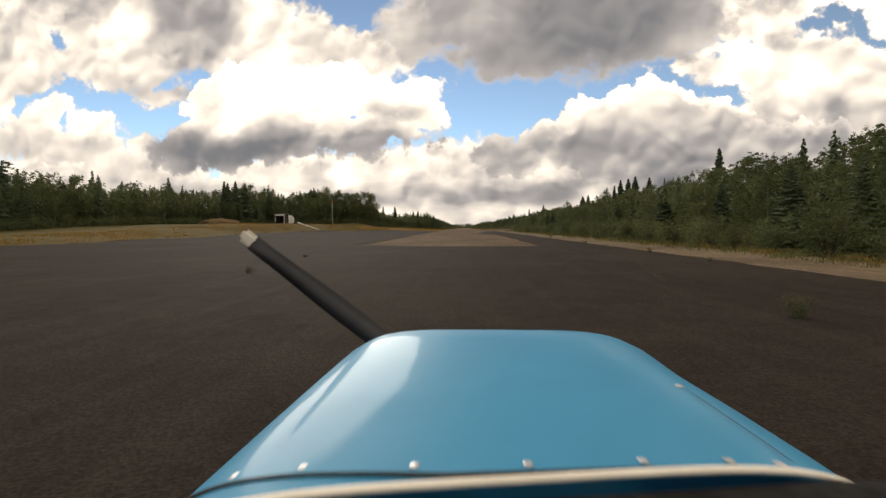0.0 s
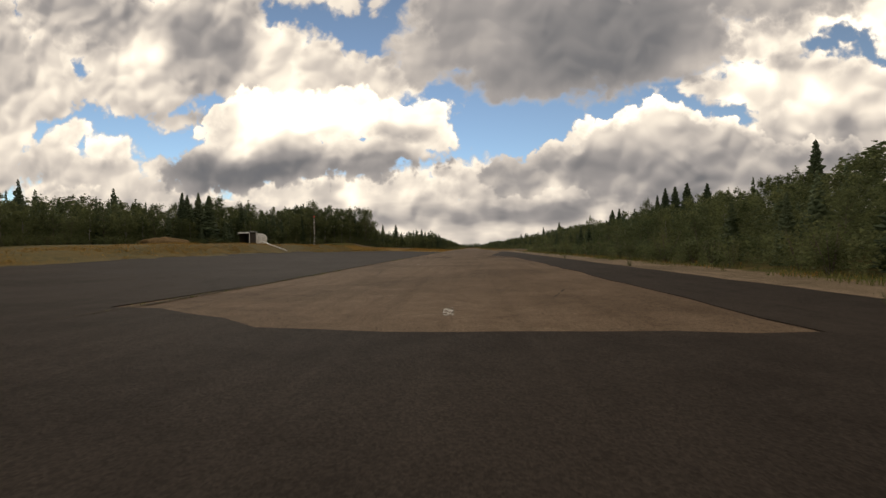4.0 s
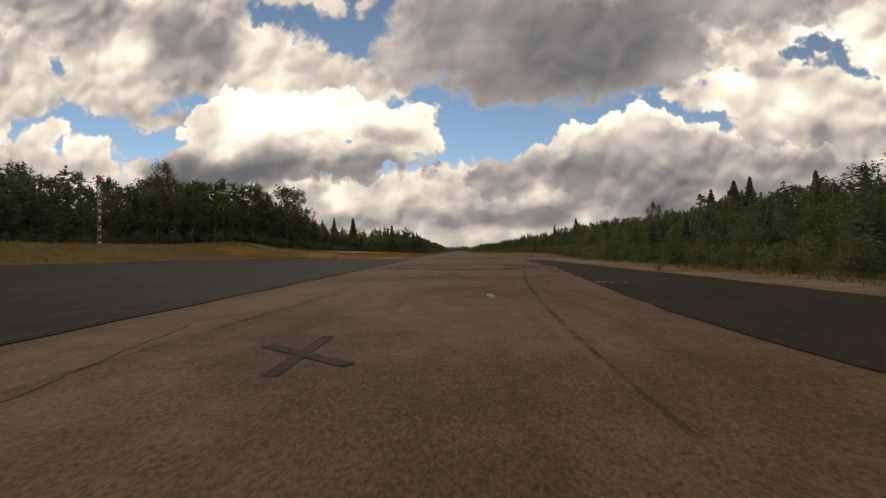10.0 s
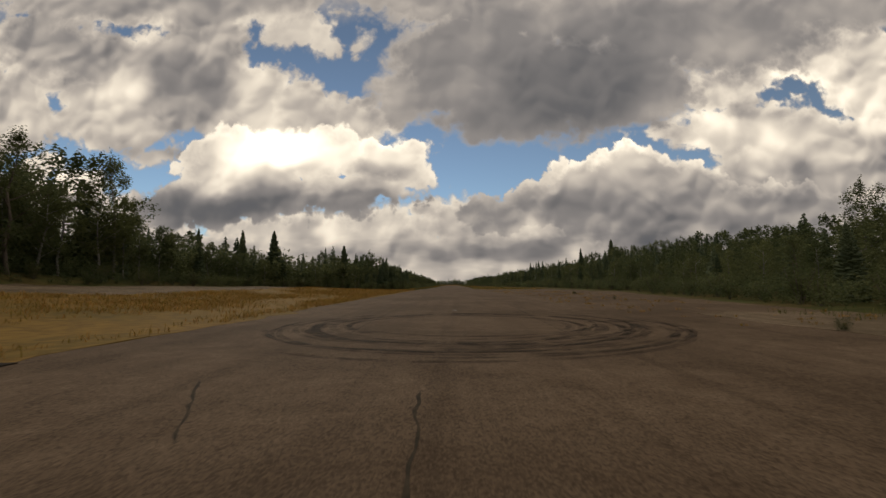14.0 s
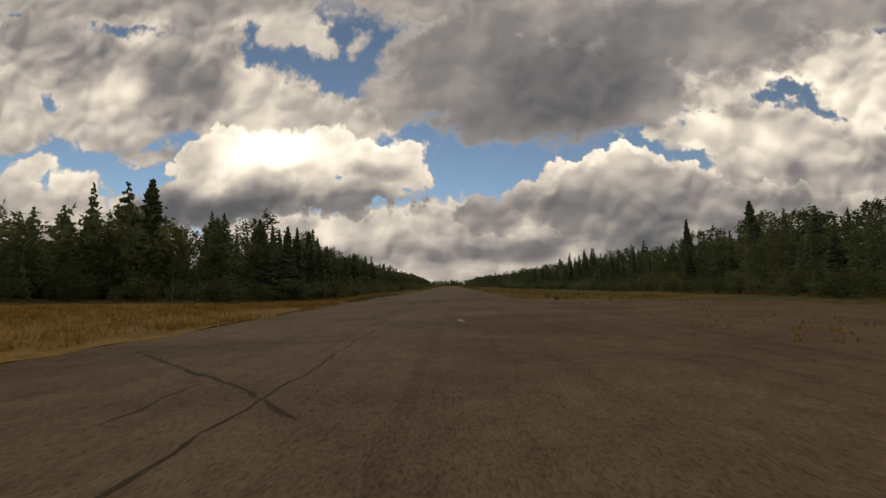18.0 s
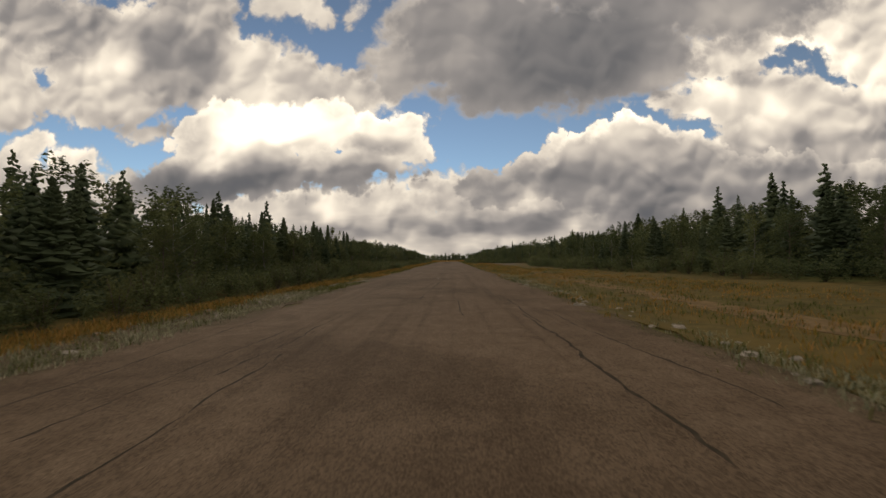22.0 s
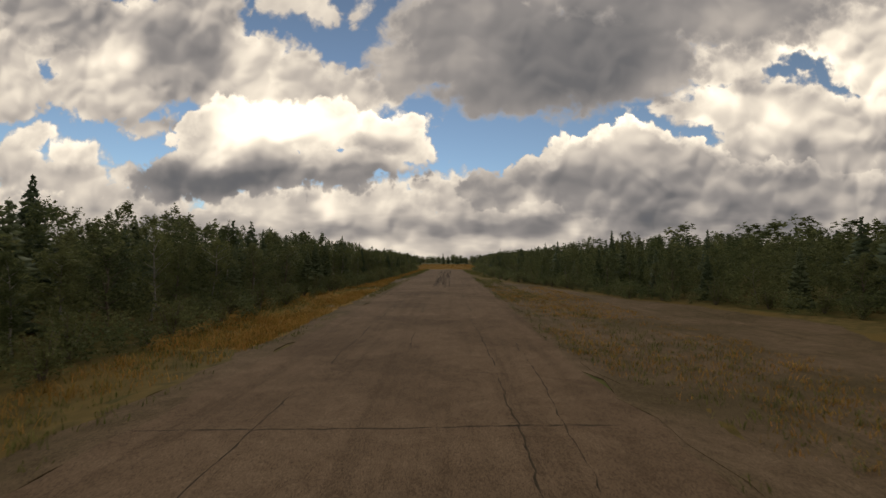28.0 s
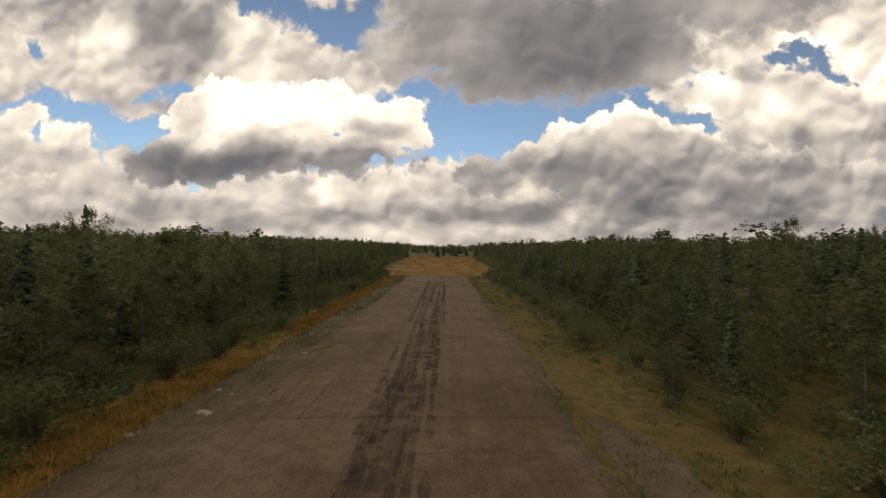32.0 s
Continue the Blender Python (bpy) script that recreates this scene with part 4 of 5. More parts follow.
grass("dry_grass", 7000, band(198, 320, line((198, -46), (213, -42), (217, -32), (225, -27), (290, -33), (320, -16)), line((198, -11), (320, -11.4))), 0.34, M_DRY, "golden dry grass on the meadow", 31)
grass("dry_grass", 4000, band(20, 200, line((20, -64), (200, -52)), line((20, -44), (150, -45), (200, -33))), 0.36, M_DRY, "golden dry grass on the bank", 32)
grass("verge_grass", 2600, band(325, 540, line((325, -15), (540, -15.5)), line((325, -11.3), (340, -12.8), (420, -12.4), (445, -9.3), (540, -9.8))), 0.4, M_DRY, "golden dry grass along the runway", 45)
grass("verge_grass", 6500, band(540, 740, line((325, -15), (540, -15.5), (570, -19), (610, -15.5), (740, -13.5)), line((325, -11.3), (340, -12.8), (420, -12.4), (445, -9.3), (545, -9.8), (600, -10.9), (626, -12.4), (740, -11.2))), 0.42, M_DRY, "golden dry grass along the runway", 33)
grass("verge_grass", 5000, band(325, 600, line((325, 30), (440, 27), (500, 22), (590, 20), (640, 17), (740, 14)), line((325, 8), (740, 9.6))), 0.3, M_DRY, "dry grass along the runway", 34)
grass("green_weeds", 6000, band(325, 740, line((325, -15.5), (540, -16), (570, -20), (610, -16), (740, -14.5)), line((325, -10.6), (385, -8.4), (740, -8.2))), 0.32, M_GREEN, "green weeds along the runway's edge", 35)
grass("green_weeds", 4200, band(325, 740, line((325, 28), (440, 26), (500, 21), (590, 14.5), (740, 14)), line((325, 7.6), (740, 8.6))), 0.32, M_GREEN, "green weeds along the runway's edge", 36)
grass("green_weeds", 1300, band(-60, 215, line((-60, 16.5), (215, 18)), line((-60, 20.5), (215, 24))), 0.4, M_GREEN, "green weeds on the gravel verge", 37)
grass("dry_grass", 350, band(-60, 215, line((-60, 17.2), (215, 19)), line((-60, 20.5), (215, 24))), 0.4, M_DRY, "dry grass on the gravel verge", 38)
grass("dry_grass", 3000, band(741, 950, line((741, -14), (760, -20), (950, -24)), line((741, 13), (760, 19), (950, 22))), 0.7, M_DRY, "golden grass past the runway's end", 39, clump=0.5)
grass("pale_weeds", 1500, band(342, 425, line((342, -13.8), (425, -13)), line((342, -11), (385, -8.6), (425, -8.4))), 0.22, M_SAGE, "pale grey-green weeds among the rubble", 42)
grass("pale_weeds", 700, band(345, 440, line((345, 8.4), (440, 8.6)), line((345, 10.6), (440, 10.8))), 0.2, M_SAGE, "pale grey-green weeds among the rubble", 43)
grass("crack_weeds", 260, band(42, 198, line((42, -9.9), (198, -10.3)), line((42, -9.5), (198, -9.9))), 0.1, M_GREEN, "small weeds in the joint of the paving", 40, clump=0.1)
grass("crack_weeds", 420, band(205, 330, line((205, 9), (330, 9)), line((205, 21), (318, 25), (330, 12))), 0.22, M_DRY, "sparse weeds on the bare paving", 41, clump=0.1)

# ---------------------------------------------------------------- cracks, tyre marks and old paint
crack_rng = np.random.default_rng(8)
heap = Heap()


def crack(points, width, lift=0.034):
    p = np.asarray(points, float)
    seg = np.concatenate([[0], np.cumsum(np.linalg.norm(np.diff(p, axis=0), axis=1))])
    q = np.arange(0, seg[-1], 0.35)
    q = np.column_stack([np.interp(q, seg, p[:, 0]), np.interp(q, seg, p[:, 1])])
    if len(q) < 4:
        return
    q += np.cumsum(crack_rng.normal(0, 0.028, q.shape), 0) + crack_rng.normal(0, 0.02, q.shape)
    w = width * np.clip(crack_rng.normal(1, 0.45, len(q)), 0.25, 2.2)
    w[0] = w[-1] = 0.01
    heap.add(*ribbon(q, w, lift))


for j in range(64):
    y = crack_rng.uniform(205, 735)
    lo, hi = tan_left(y) + 0.6, min(tan_right(y), 12) - 0.6
    x = crack_rng.uniform(lo, hi)
    if crack_rng.random() < 0.62:
        length = crack_rng.uniform(4, 18)
        crack([(x, y), (x + crack_rng.normal(0, 0.5), min(y + length, 737))], crack_rng.uniform(0.03, 0.075))
    else:
        crack([(x, y), (np.clip(x + crack_rng.choice((-1, 1)) * crack_rng.uniform(2, 7), lo, hi), y + crack_rng.normal(0, 1.2))], crack_rng.uniform(0.03, 0.07))
for y in np.arange(345, 735, 26.0):
    crack([(tan_left(y), y), (tan_right(y) - 0.3, y + 0.8)], 0.07)
for x in (-3.85, 4.0):
    for y in np.arange(205, 720, 22.0):
        if crack_rng.random() < 0.75:
            crack([(x, y), (x + crack_rng.normal(0, 0.25), y + crack_rng.uniform(8, 26))], 0.05)
for road in ([(-9.4, 288.9), (-6.6, 286.2), (-4.3, 284.0), (-2.6, 282.0)], [(-5.1, 282.1), (-5.0, 284.6)], [(-8.6, 346.1), (-9.2, 333.8)], [(-6.8, 452.0), (-3.9, 450.0)]):
    crack(road, 0.1)
for j in range(22):
    x, y = crack_rng.uniform(-9, 6), crack_rng.uniform(44, 195)
    crack([(x, y), (x + crack_rng.normal(0, 1.5), y + crack_rng.uniform(3, 14))], 0.05)
# seams and scars in the dark asphalt
for a, b in (((-12.5, 14), (-8.2, 20)), ((-10, 8), (-16, 13)), ((5, 20), (8.5, 30)), ((2, 27), (8, 33)), ((7, 14), (10, 24)), ((3, 16), (9, 17.5))):
    crack([a, b], 0.06, 0.066)
crack([(-9.75, 41), (-9.9, 120), (-10.35, 198)], 0.14, 0.068)
cv, cf = heap.arrays()
tagged(link_mesh("runway_cracks", cv, cf, M_CRACK), "dark weathered cracks across the old paving", "cracks", kind="stuff")

mark_rng = np.random.default_rng(12)


def tyre_mark(points, widths, lift):
    pv, pf = ribbon(points, widths, lift)
    return tagged(link_mesh("tyre_mark", pv, pf, M_TYRE), "dark worn tyre mark on the old paving", "tyre mark", "tyre marks on the runway")



def arc(cx_, cy_, r, a0, a1, width, squash=1.0, lift=0.037):
    a = np.linspace(a0, a1, max(int(abs(a1 - a0) * r / 0.4), 6))
    rr = r * (1 + 0.04 * np.sin(a * 1.7 + cx_))
    p = np.column_stack([cx_ + np.cos(a) * rr * squash, cy_ + np.sin(a) * rr])
    w = width * np.clip(mark_rng.normal(1, 0.12, len(a)), 0.5, 1.5)
    w[0] = w[-1] = 0.03
    tyre_mark(p, w, lift)
    p2 = np.column_stack([cx_ + np.cos(a) * (rr + 1.45) * squash, cy_ + np.sin(a) * (rr + 1.45)])
    if mark_rng.random() < 0.6:
        tyre_mark(p2, w * 0.8, lift)


# rings of turning wheels round four spots
for cx_, cy_, r0, r1, rings in ((0.0, 109.0, 4.2, 7.6, 9), (-1.0, 161.0, 5.4, 8.3, 10), (0.5, 208.5, 4.8, 7.6, 12), (1.5, 146.0, 3.0, 5.4, 4), (4.8, 106.5, 1.6, 2.6, 3)):
    for j in range(rings):
        r = r0 + (r1 - r0) * (j + mark_rng.uniform(0.0, 0.6)) / rings
        a0 = mark_rng.uniform(0, 6.28)
        arc(cx_ + mark_rng.normal(0, 0.5), cy_ + mark_rng.normal(0, 0.6), r, a0, a0 + mark_rng.uniform(2.2, 5.6), mark_rng.uniform(0.2, 0.4), lift=0.0362 + 0.0003 * j)
arc(-3.6, 336.0, 5.7, 3.9, 5.3, 0.3)
for x in np.arange(-1.6, 2.4, 0.42):
    for k in range(3):
        y0 = mark_rng.uniform(592, 690)
        y1 = min(y0 + mark_rng.uniform(15, 60), 736)
        q = np.arange(y0, y1, 1.2)
        p = np.column_stack([x + np.cumsum(mark_rng.normal(0, 0.02, len(q))), q])
        w = 0.4 * np.clip(mark_rng.normal(1, 0.3, len(q)), 0.3, 1.8)
        tyre_mark(p, w, 0.036 + 0.001 * k)
for x0, x1, y0, y1 in ((-9, 4, 52, 66), (6.5, 9.5, 70, 100), (-6, 4, 96, 112), (1, 4, 118, 150), (-7, -2, 118, 160), (4, -6, 128, 168)):
    q = np.linspace(0, 1, 40)
    p = np.column_stack([x0 + (x1 - x0) * q ** 1.6, y0 + (y1 - y0) * q])
    tyre_mark(p, 0.12 * np.clip(mark_rng.normal(1, 0.25, 40), 0.3, 1.6), 0.0375)


def paint_mark(a, b, width, label, lift=0.04):
    p = np.linspace(a, b, 14)
    w = width * np.clip(mark_rng.normal(1, 0.12, 14), 0.6, 1.3)
    pv, pf = ribbon(p, w, lift)
    return tagged(link_mesh("paint_mark", pv, pf, M_MARK), label, "paint mark", "paint marks on the runway")


for y in (42.2, 130.5, 218, 298, 427, 474, 609, 662):
    paint_mark((0.05, y), (0.0, y + 1.5), 0.3, "short worn white centre dash on the runway")
paint_mark((-8.5, 79.1), (-2.9, 74.4), 0.17, "worn white diagonal line on the runway")
paint_mark((0.8, 106), (1.1, 106.5), 0.16, "short worn white centre dash on the runway")
paint_mark((5.0, 138), (7.5, 137.6), 0.3, "worn white line at the runway's edge", 0.068)

for a, b in (((-3.9, 120.5), (-3.9, 123.4)), ((-4.8, 122.5), (-2.9, 121.1))):
    pv, pf = ribbon(np.linspace(a, b, 8), np.full(8, 0.26), 0.0405 if a[0] > -4 else 0.0445)
    tagged(link_mesh("tar_stroke", pv, pf, M_CRACK), "dark tar stroke of a cross on the runway", "tar mark", "strokes of the tar cross")
bm = bmesh.new()
bmesh.ops.create_cone(bm, cap_ends=True, segments=36, radius1=0.42, radius2=0.4, depth=0.05, matrix=Matrix.Translation((-3.9, 251.2, float(height(-3.9, 251.2)) + 0.03)))
tagged(part("manhole_cover", bm, M_CRACK, None), "round dark iron cover set in the old paving", "manhole cover")

# ---------------------------------------------------------------- fuel tanks, shed, mast and mound on the bank


def tank(x, y):
    z = float(height(x, y))
    m = Matrix.Translation((x, y, z)) @ Matrix.Rotation(radians(-47), 4, "Z")
    e = thing("fuel_tank", m, "large white cylindrical steel fuel tank lying on cradles", "tank", "white tanks on the bank")
    bm = bmesh.new()
    rot = Matrix.Translation((-2.4, 0, 1.95)) @ Matrix.Rotation(radians(90), 4, "Y")
    bmesh.ops.create_cone(bm, cap_ends=True, segments=36, radius1=1.74, radius2=1.74, depth=4.8, matrix=rot)
    part("shell", bm, M_TANK_SHADED, e, "weathered shell, white greyed to paint its shade", smooth=False)
    # added dark ring that draws the shadow line at the end's edge
    bm = bmesh.new()
    bmesh.ops.create_cone(bm, cap_ends=False, segments=40, radius1=1.79, radius2=1.79, depth=0.16, matrix=Matrix.Translation((-0.02, 0, 1.95)) @ Matrix.Rotation(radians(90), 4, "Y"))
    part("rim", bm, M_SHED, e, "dark ring painting the shadow line round the end")
    bm = bmesh.new()
    bmesh.ops.create_uvsphere(bm, u_segments=32, v_segments=12, radius=1.73)
    bmesh.ops.scale(bm, vec=(0.07, 1, 1), verts=bm.verts)
    bmesh.ops.translate(bm, vec=(0, 0, 1.95), verts=bm.verts)
    part("end_cap", bm, M_WHITE, e, "domed white end cap", smooth=True)
    for px in (-0.8, -4.0):
        bm = bmesh.new()
        add_box(bm, (0.35, 2.6, 0.62), (px, 0, 0.2), 0.03)
        part("cradle", bm, M_PLANK, e, "grey cradle")
    for px in (-2.4, -4.7):
        bm = bmesh.new()
        bmesh.ops.create_cone(bm, cap_ends=False, segments=36, radius1=1.76, radius2=1.76, depth=0.07, matrix=Matrix.Translation((px, 0, 1.95)) @ Matrix.Rotation(radians(90), 4, "Y"))
        part("weld_band", bm, M_WHITE, e)
    bm = bmesh.new()
    add_tube(bm, (-2.4, 0, 3.6), (-2.4, 0, 3.85), 0.3, 0.3, 14)
    part("manhole", bm, M_STEEL, e, "steel manhole on top")
    return e


for j in range(3):
    tank(-64.7 - 0.6 * j, 158.7 + 4.15 * j)

shed_at = (-62.9, 152.7)
shed = thing("pump_shed", Matrix.Translation((*shed_at, float(height(*shed_at)))) @ Matrix.Rotation(radians(-2), 4, "Z") @ Matrix.Diagonal((0.55, 1, 1, 1)),
             "open plank shed with a white fascia and dark inside", "shed")
for sx in (-2.6, 2.6):
    for sy in (-1.8, 1.8):
        bm = bmesh.new()
        add_box(bm, (0.16, 0.16, 3.4 if sy < 0 else 3.9), (sx, sy, 1.65 if sy < 0 else 1.9), 0.01)
        part("post", bm, M_WHITE if sx > 0 else M_SHED, shed)
bm = bmesh.new()
for j in range(24):
    add_box(bm, (0.2, 4.6, 0.05 + 0.035 * (j % 2)), (-2.9 + j * 0.25, 0, 0))
add_box(bm, (6.1, 4.55, 0.05), (0, 0, -0.03))
bmesh.ops.rotate(bm, cent=(0, 0, 0), matrix=Matrix.Rotation(radians(8), 3, "X"), verts=bm.verts)
bmesh.ops.translate(bm, vec=(0, 0, 3.65), verts=bm.verts)
part("roof", bm, M_SHED, shed, "grey ribbed sheet roof")
bm = bmesh.new()
add_box(bm, (6.0, 0.06, 0.34), (0, -2.36, 3.4), 0.01)
part("fascia", bm, M_WHITE, shed, "white fascia board")
for j in range(14):
    bm = bmesh.new()
    add_box(bm, (0.36, 0.05, 3.5), (-2.45 + j * 0.375, 1.85, 1.75), 0.008)
    part("wall_board", bm, M_SHED, shed)
for sx in (-2.62, 2.62):
    for j in range(9):
        bm = bmesh.new()
        add_box(bm, (0.05, 0.37, 3.3), (sx, -1.5 + j * 0.39, 1.65), 0.008)
        part("wall_board", bm, M_SHED, shed)

pole = thing("barrier_pole", Matrix.Translation((-49.2, 139.5, 0)), "long white pole lying down the grass bank", "pole")
bm = bmesh.new()
add_tube(bm, (-4.3, 2.5, float(height(-53.5, 142)) + 0.75), (4.4, -2.5, float(height(-44.8, 137)) + 0.4), 0.13, 0.11, 12)
part("shaft", bm, M_WHITE, pole, smooth=True)

mx, my = -51.8, 175.0
mast = thing("lattice_mast", Matrix.Translation((mx, my, float(height(mx, my)))), "slim white lattice mast with a red lamp on top", "mast")
for a in range(3):
    bm = bmesh.new()
    c, s = math.cos(a * 2.094) * 0.26, math.sin(a * 2.094) * 0.26
    add_tube(bm, (c, s, 0), (c, s, 9.2), 0.035, 0.035, 6)
    part("leg", bm, M_PLANK, mast)
for k in range(15):
    z0 = 0.2 + k * 0.6
    for a in range(3):
        c0, s0 = math.cos(a * 2.094) * 0.26, math.sin(a * 2.094) * 0.26
        c1, s1 = math.cos((a + 1) * 2.094) * 0.26, math.sin((a + 1) * 2.094) * 0.26
        bm = bmesh.new()
        add_tube(bm, (c0, s0, z0), (c1, s1, z0 + (0.6 if k % 2 else 0)), 0.022, 0.022, 4)
        if k % 3 == 0:
            add_box(bm, (0.2, 0.02, 0.16), ((c0 + c1) / 2, (s0 + s1) / 2, z0 + 0.14), 0, Matrix.Identity(4))
        part("brace", bm, M_WHITE, mast)
bm = bmesh.new()
add_tube(bm, (0, 0, 9.2), (0, 0, 9.75), 0.24, 0.2, 12)
part("lamp", bm, M_RED, mast, "red lamp")
bm = bmesh.new()
add_box(bm, (1.0, 1.0, 0.3), (0, 0, 0.05), 0.03)
part("footing", bm, M_PLANK, mast, "concrete footing")


def mound(x, y, rx, ry, tall, mat, label, seed):
    bm = bmesh.new()
    bmesh.ops.create_icosphere(bm, subdivisions=4, radius=1.0)
    for w in list(bm.verts):
        n = noise.fractal(w.co * 2.2 + Vector((seed, 0, 0)), 1.0, 2.0, 5)
        w.co *= 1 + 0.28 * n
        w.co = Vector((w.co.x * rx, w.co.y * ry, max(w.co.z, -0.15) * tall))
    ob = part("earth_mound", bm, mat, None, smooth=True)
    ob.location = (x, y, float(height(x, y)) - 0.1)
    return tagged(ob, label, "mound", "mounds on the bank")


mound(-77, 137, 7, 3.5, 1.9, M_DIRT, "low mound of reddish bare earth", 3)

pick_weed = random.Random(3)
for x, y, tall in ((7.0, 8.6, 0.62), (-7.8, 17, 0.4), (12.6, 22, 0.4), (13.0, 30, 0.5), (-8.8, 26, 0.3), (11.0, 324, 0.7), (16, 322, 0.5), (11.5, 331, 0.8), (-11.5, 312, 0.5), (13.8, 205, 0.6), (17, 236, 0.6),
                   (20, 262, 0.7), (12.5, 44, 0.55), (14.2, 70, 0.6), (14.0, 96, 0.6), (15.5, 120, 0.7), (14.6, 150, 0.7)):
    plant(SHRUBS, x, y, tall, pick_weed.uniform(1.0, 1.5), pick_weed)


def stone_mesh(seed):
    bm = bmesh.new()
    bmesh.ops.create_icosphere(bm, subdivisions=2, radius=1.0)
    for w in bm.verts:
        w.co *= 1 + 0.45 * noise.noise(w.co * 1.4 + Vector((seed * 3.1, 0, 0)))
        w.co.z = max(w.co.z * 0.55, -0.2)
    me = bpy.data.meshes.new("rubble_stone")
    bm.to_mesh(me)
    bm.free()
    me.materials.append(M_STONE)
    return me


STONES = [stone_mesh(j) for j in range(5)]
stone_rng = random.Random(17)
for j in range(190):
    if j < 75:
        y, x = stone_rng.uniform(338, 425), -stone_rng.uniform(9.6, 13.2)
    elif j < 135:
        y, x = stone_rng.uniform(350, 440), stone_rng.uniform(8.3, 10.6)
    else:
        y, x = stone_rng.uniform(560, 690), -stone_rng.uniform(8.8, 13.0)
    s = stone_rng.uniform(0.07, 0.26)
    ob = new("rubble_stone", STONES[stone_rng.randrange(5)])
    ob.matrix_basis = Matrix.Translation((x, y, float(height(x, y)) + 0.02)) @ Matrix.Rotation(stone_rng.uniform(0, 6.28), 4, "Z") @ Matrix.Diagonal((s * stone_rng.uniform(0.8, 1.6), s, s, 1))
    tagged(ob, "pale broken concrete lump in the verge grass", "stone", "rubble along the runway's edge")

# ---------------------------------------------------------------- the light aeroplane's nose at the runway's start
EYE = Vector((0.70, 0.0, 1.80))
plane = thing("light_aeroplane", Matrix.Translation((EYE.x + 0.08, 1.05, 0.0)), "sky-blue nose of a light aeroplane with a two-blade propeller", "aeroplane")
# ahead of the eye, half width, middle to the right of the eye, top below the eye, half depth
SECTIONS = [(1.475, 0.38, 0.10, 0.395, 0.24), (1.45, 0.435, 0.10, 0.348, 0.28), (1.40, 0.475, 0.10, 0.325, 0.30), (1.30, 0.49, 0.098, 0.319, 0.31),
            (1.10, 0.51, 0.09, 0.326, 0.32), (0.90, 0.545, 0.093, 0.337, 0.33), (0.72, 0.578, 0.095, 0.352, 0.33), (0.62, 0.59, 0.095, 0.36, 0.33), (0.45, 0.60, 0.09, 0.372, 0.33)]


def skin(ahead):
    rows = sorted(SECTIONS)
    return [float(np.interp(ahead, [r[0] for r in rows], [r[k] for r in rows])) for k in (1, 2, 3, 4)]


def skin_point(ahead, turn, lift=0.0, shear=0.10):
    """A point of the cowling's skin; turn: 0 at the top, 1 at the right side, -1 at the left."""
    w, mid, top, deep = skin(ahead)
    a = turn * math.pi / 2
    n = 2 / 4.6
    sx = math.copysign(abs(math.sin(a)) ** n, math.sin(a)) * (w + lift)
    sz = math.copysign(abs(math.cos(a)) ** n, math.cos(a)) * (deep + lift)
    slide = shear * max(sx, -0.12 if shear < 0.11 else -1.0) * max(0.0, min(1.0, (1.2 - ahead) / 0.6))
    return Vector((EYE.x + mid + sx, ahead + slide, EYE.z - top - deep + sz)) - plane.location


def skin_strip(name, a0, a1, turns, lift, mat, label="", steps=2, shear=0.10):
    verts, faces = [], []
    for j in range(steps):
        for t in turns:
            verts.append(skin_point(a0 + (a1 - a0) * j / (steps - 1), t, lift, shear))
    k = len(turns)
    for j in range(steps - 1):
        for i in range(k - 1):
            faces.append((j * k + i, j * k + i + 1, (j + 1) * k + i + 1, (j + 1) * k + i))
    ob = link_mesh(name, verts, faces, mat, plane, smooth=True, label=label)
    solid = ob.modifiers.new("thick", "SOLIDIFY")
    solid.thickness, solid.offset = 0.004, 0.0
    return ob


turns = np.linspace(-2, 2, 97)[:-1]
ahead = np.concatenate([[1.475, 1.468, 1.455, 1.44, 1.42], np.linspace(1.39, 0.608, 26)])
verts = [skin_point(float(a), float(t), 0.0, 0.14) for a in ahead for t in turns]
k = len(turns)
faces = [(j * k + i, j * k + (i + 1) % k, (j + 1) * k + (i + 1) % k, (j + 1) * k + i) for j in range(len(ahead) - 1) for i in range(k)]
faces.append(tuple(range(k))[::-1])
link_mesh("cowling", verts, faces, M_BLUE, plane, smooth=True, label="sky-blue enamelled cowling")
top_turns = [float(t) for t in np.linspace(-0.96, 0.96, 60)]
skin_strip("seam", 0.634, 0.6275, top_turns, 0.003, M_CRACK, "dark seam")
skin_strip("trim_strip", 0.620, 0.605, top_turns, 0.006, M_CREAM, "worn cream trim strip", 4, 0.14)
for t0, t1, a0, a1 in ((0.288, 0.302, 0.925, 0.665),):
    verts, faces = [], []
    for j in range(24):
        q = j / 23
        for d in (-0.0025, 0.0025):
            verts.append(skin_point(a0 + (a1 - a0) * q, t0 + (t1 - t0) * q + d, 0.003))
    faces = [(2 * j, 2 * j + 1, 2 * j + 3, 2 * j + 2) for j in range(23)]
    link_mesh("hatch_seam", verts, faces, M_CRACK, plane, label="dark hatch seam")
for t in (-0.356, -0.183, -0.037, 0.0, 0.04, 0.149, 0.258):
    bm = bmesh.new()
    bmesh.ops.create_uvsphere(bm, u_segments=12, v_segments=6, radius=0.0085)
    bmesh.ops.scale(bm, vec=(1, 1, 0.22), verts=bm.verts)
    bmesh.ops.translate(bm, vec=skin_point(0.655, t, 0.001), verts=bm.verts)
    part("screw", bm, M_STEEL, plane, "domed steel screw", smooth=True)
bm = bmesh.new()
bmesh.ops.create_uvsphere(bm, u_segments=12, v_segments=6, radius=0.009)
bmesh.ops.scale(bm, vec=(1, 1, 0.25), verts=bm.verts)
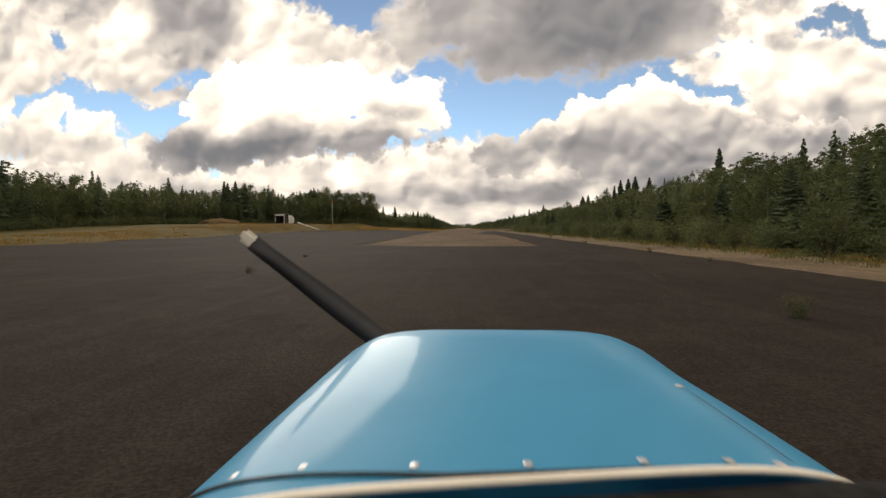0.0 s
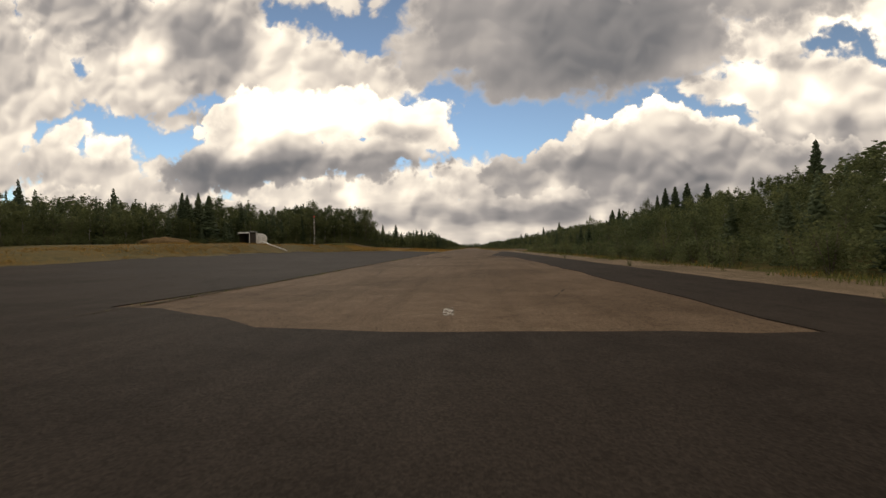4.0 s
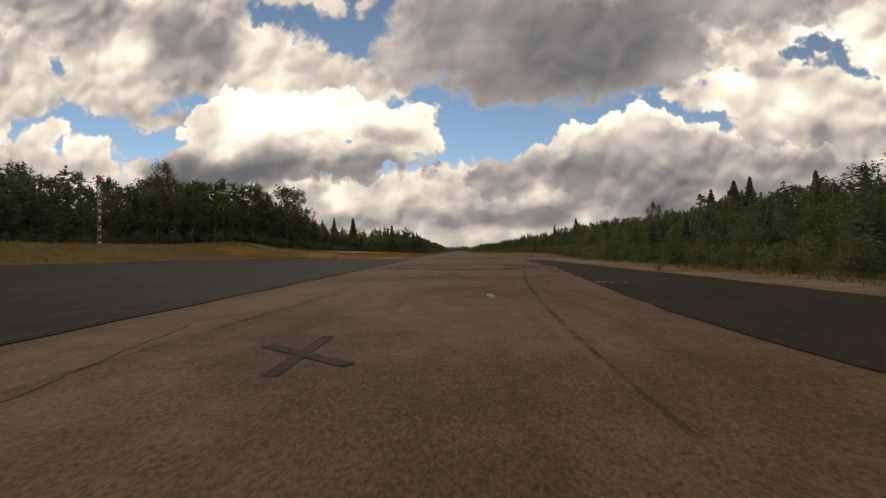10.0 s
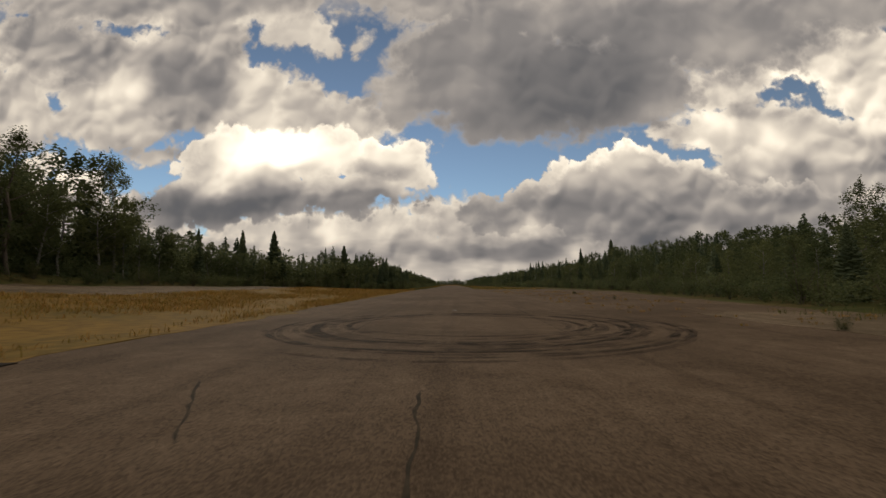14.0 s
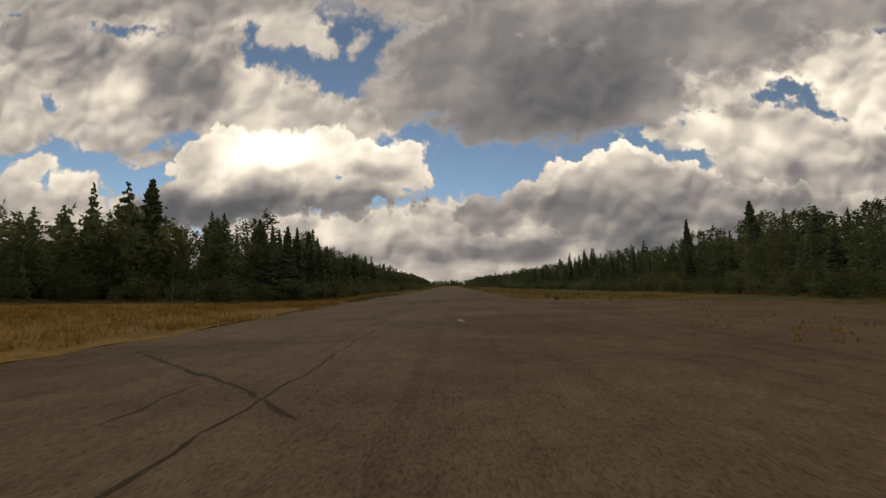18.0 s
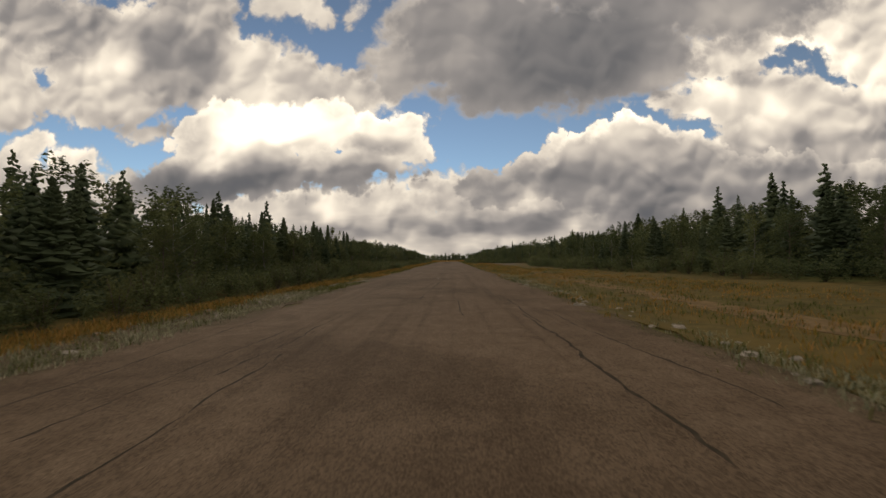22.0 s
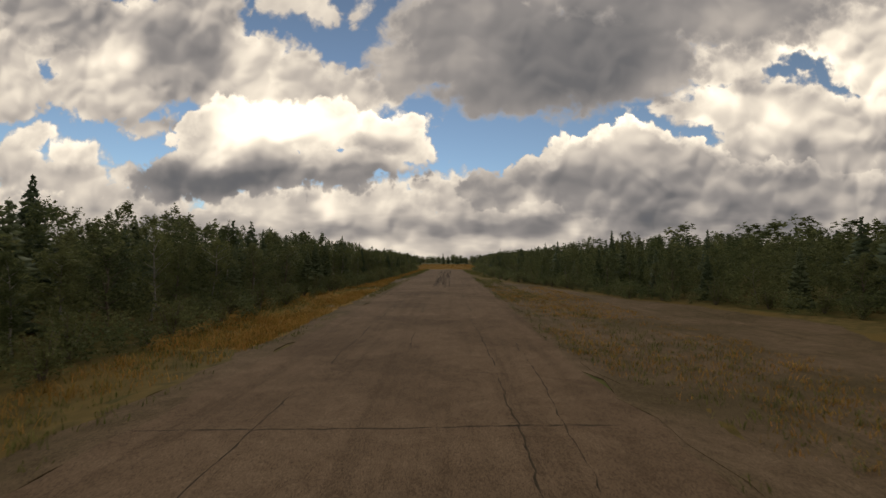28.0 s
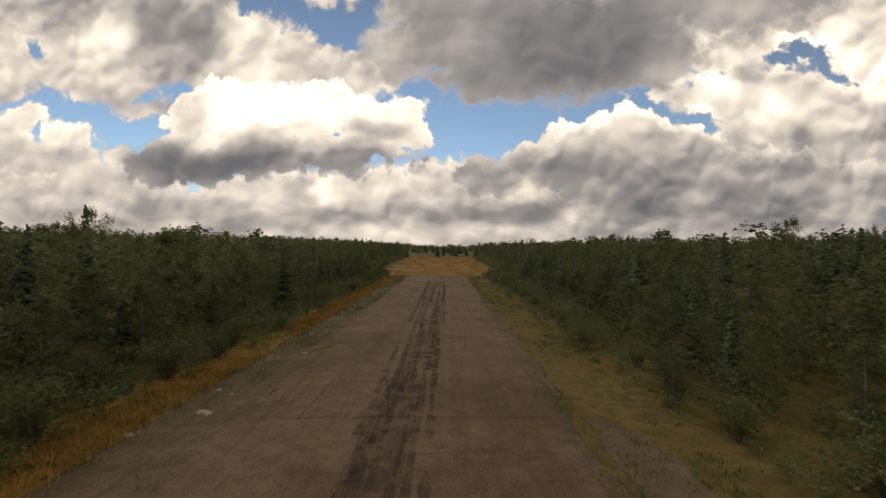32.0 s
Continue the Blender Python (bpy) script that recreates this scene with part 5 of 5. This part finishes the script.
bmesh.ops.translate(bm, vec=skin_point(0.955, 0.286, 0.001), verts=bm.verts)
part("screw", bm, M_STEEL, plane, "domed steel screw", smooth=True)
# padded shelf behind the trim
verts, faces = [], []
RIMS = ((0.602, 0.425), (0.602, 0.38), (0.592, 0.372), (0.575, 0.371), (0.5, 0.385), (0.36, 0.41), (0.36, 0.45))
for back, below in RIMS:
    for i in range(41):
        s = -0.34 + i * 0.027
        far = max(0.0, s - 0.5)
        verts.append((EYE.x + 0.095 + s - plane.location.x, back + 0.14 * min(s, 0.45) - plane.location.y, EYE.z - below - 0.3 * far * far))
rows = len(RIMS)
faces = [(j * 41 + i, j * 41 + i + 1, (j + 1) * 41 + i + 1, (j + 1) * 41 + i) for j in range(rows - 1) for i in range(40)]
faces += [tuple(j * 41 for j in range(rows)), tuple(j * 41 + 40 for j in range(rows))[::-1]]
link_mesh("glareshield", verts, faces, M_BLACK, plane, label="black padded glareshield")

hub = Vector((EYE.x + 0.095, 1.53, EYE.z - 0.70)) - plane.location
bm = bmesh.new()
bmesh.ops.create_cone(bm, cap_ends=True, segments=28, radius1=0.13, radius2=0.02, depth=0.22, matrix=Matrix.Translation(hub + Vector((0, 0.1, 0))) @ Matrix.Rotation(radians(-90), 4, "X"))
part("spinner", bm, M_STEEL, plane, "polished spinner", smooth=True)
BLADE_X, BLADE_Z = math.cos(radians(-37.3)), math.sin(radians(-37.3))
for side in (-1, 1):
    verts, faces = [], []
    for j in range(13):
        q = j / 12
        r = 0.05 + 1.02 * q
        chord = 0.04 + 0.04 * math.sin(min(1, q * 1.15) * math.pi * 0.85)
        twist = radians(48 - 30 * q)
        for c, h in ((-0.5, 0), (-0.2, 0.07), (0.2, 0.06), (0.5, 0), (0, -0.02)):
            a, b = c * chord * math.cos(twist) - h * chord * math.sin(twist), c * chord * math.sin(twist) + h * chord * math.cos(twist)
            verts.append(hub + Vector((side * r * BLADE_X - a * BLADE_Z, 0.02 + b, a * BLADE_X + side * r * BLADE_Z)))
    for j in range(12):
        for i in range(5):
            faces.append((j * 5 + i, j * 5 + (i + 1) % 5, (j + 1) * 5 + (i + 1) % 5, (j + 1) * 5 + i))
    faces += [(0, 1, 2, 3, 4), (60, 61, 62, 63, 64)]
    blade = link_mesh("propeller_blade", verts, faces, M_BLADE, plane, smooth=True, label="dark propeller blade")
    bm = bmesh.new()
    add_box(bm, (0.07, 0.02, 0.05), hub + Vector((side * 1.09 * BLADE_X, 0.03, side * 1.09 * BLADE_Z)), 0.012, Matrix.Rotation(radians(37.3), 4, "Y"))
    part("blade_tip", bm, M_CREAM, blade, "white blade tip")
bm = bmesh.new()
add_tube(bm, (0.02, 0.1, 0.2), (0.02, -0.05, 0.84), 0.035, 0.045, 12)
part("nose_leg", bm, M_STEEL, plane, smooth=True)
for sx in (-0.09, 0.13):
    bm = bmesh.new()
    add_box(bm, (0.02, 0.06, 0.3), (sx, 0.12, 0.32), 0.006)
    part("fork", bm, M_STEEL, plane)
bm = bmesh.new()
bmesh.ops.create_uvsphere(bm, u_segments=28, v_segments=14, radius=0.18)
bmesh.ops.scale(bm, vec=(0.42, 1, 1), verts=bm.verts)
bmesh.ops.translate(bm, vec=(0.02, 0.13, 0.24), verts=bm.verts)
wheel = part("nose_wheel", bm, M_RUBBER, plane, "black rubber tyre", smooth=True)
bm = bmesh.new()
add_tube(bm, (-0.07, 0.13, 0.24), (0.11, 0.13, 0.24), 0.075, 0.075, 18)
part("rim", bm, M_STEEL, wheel)
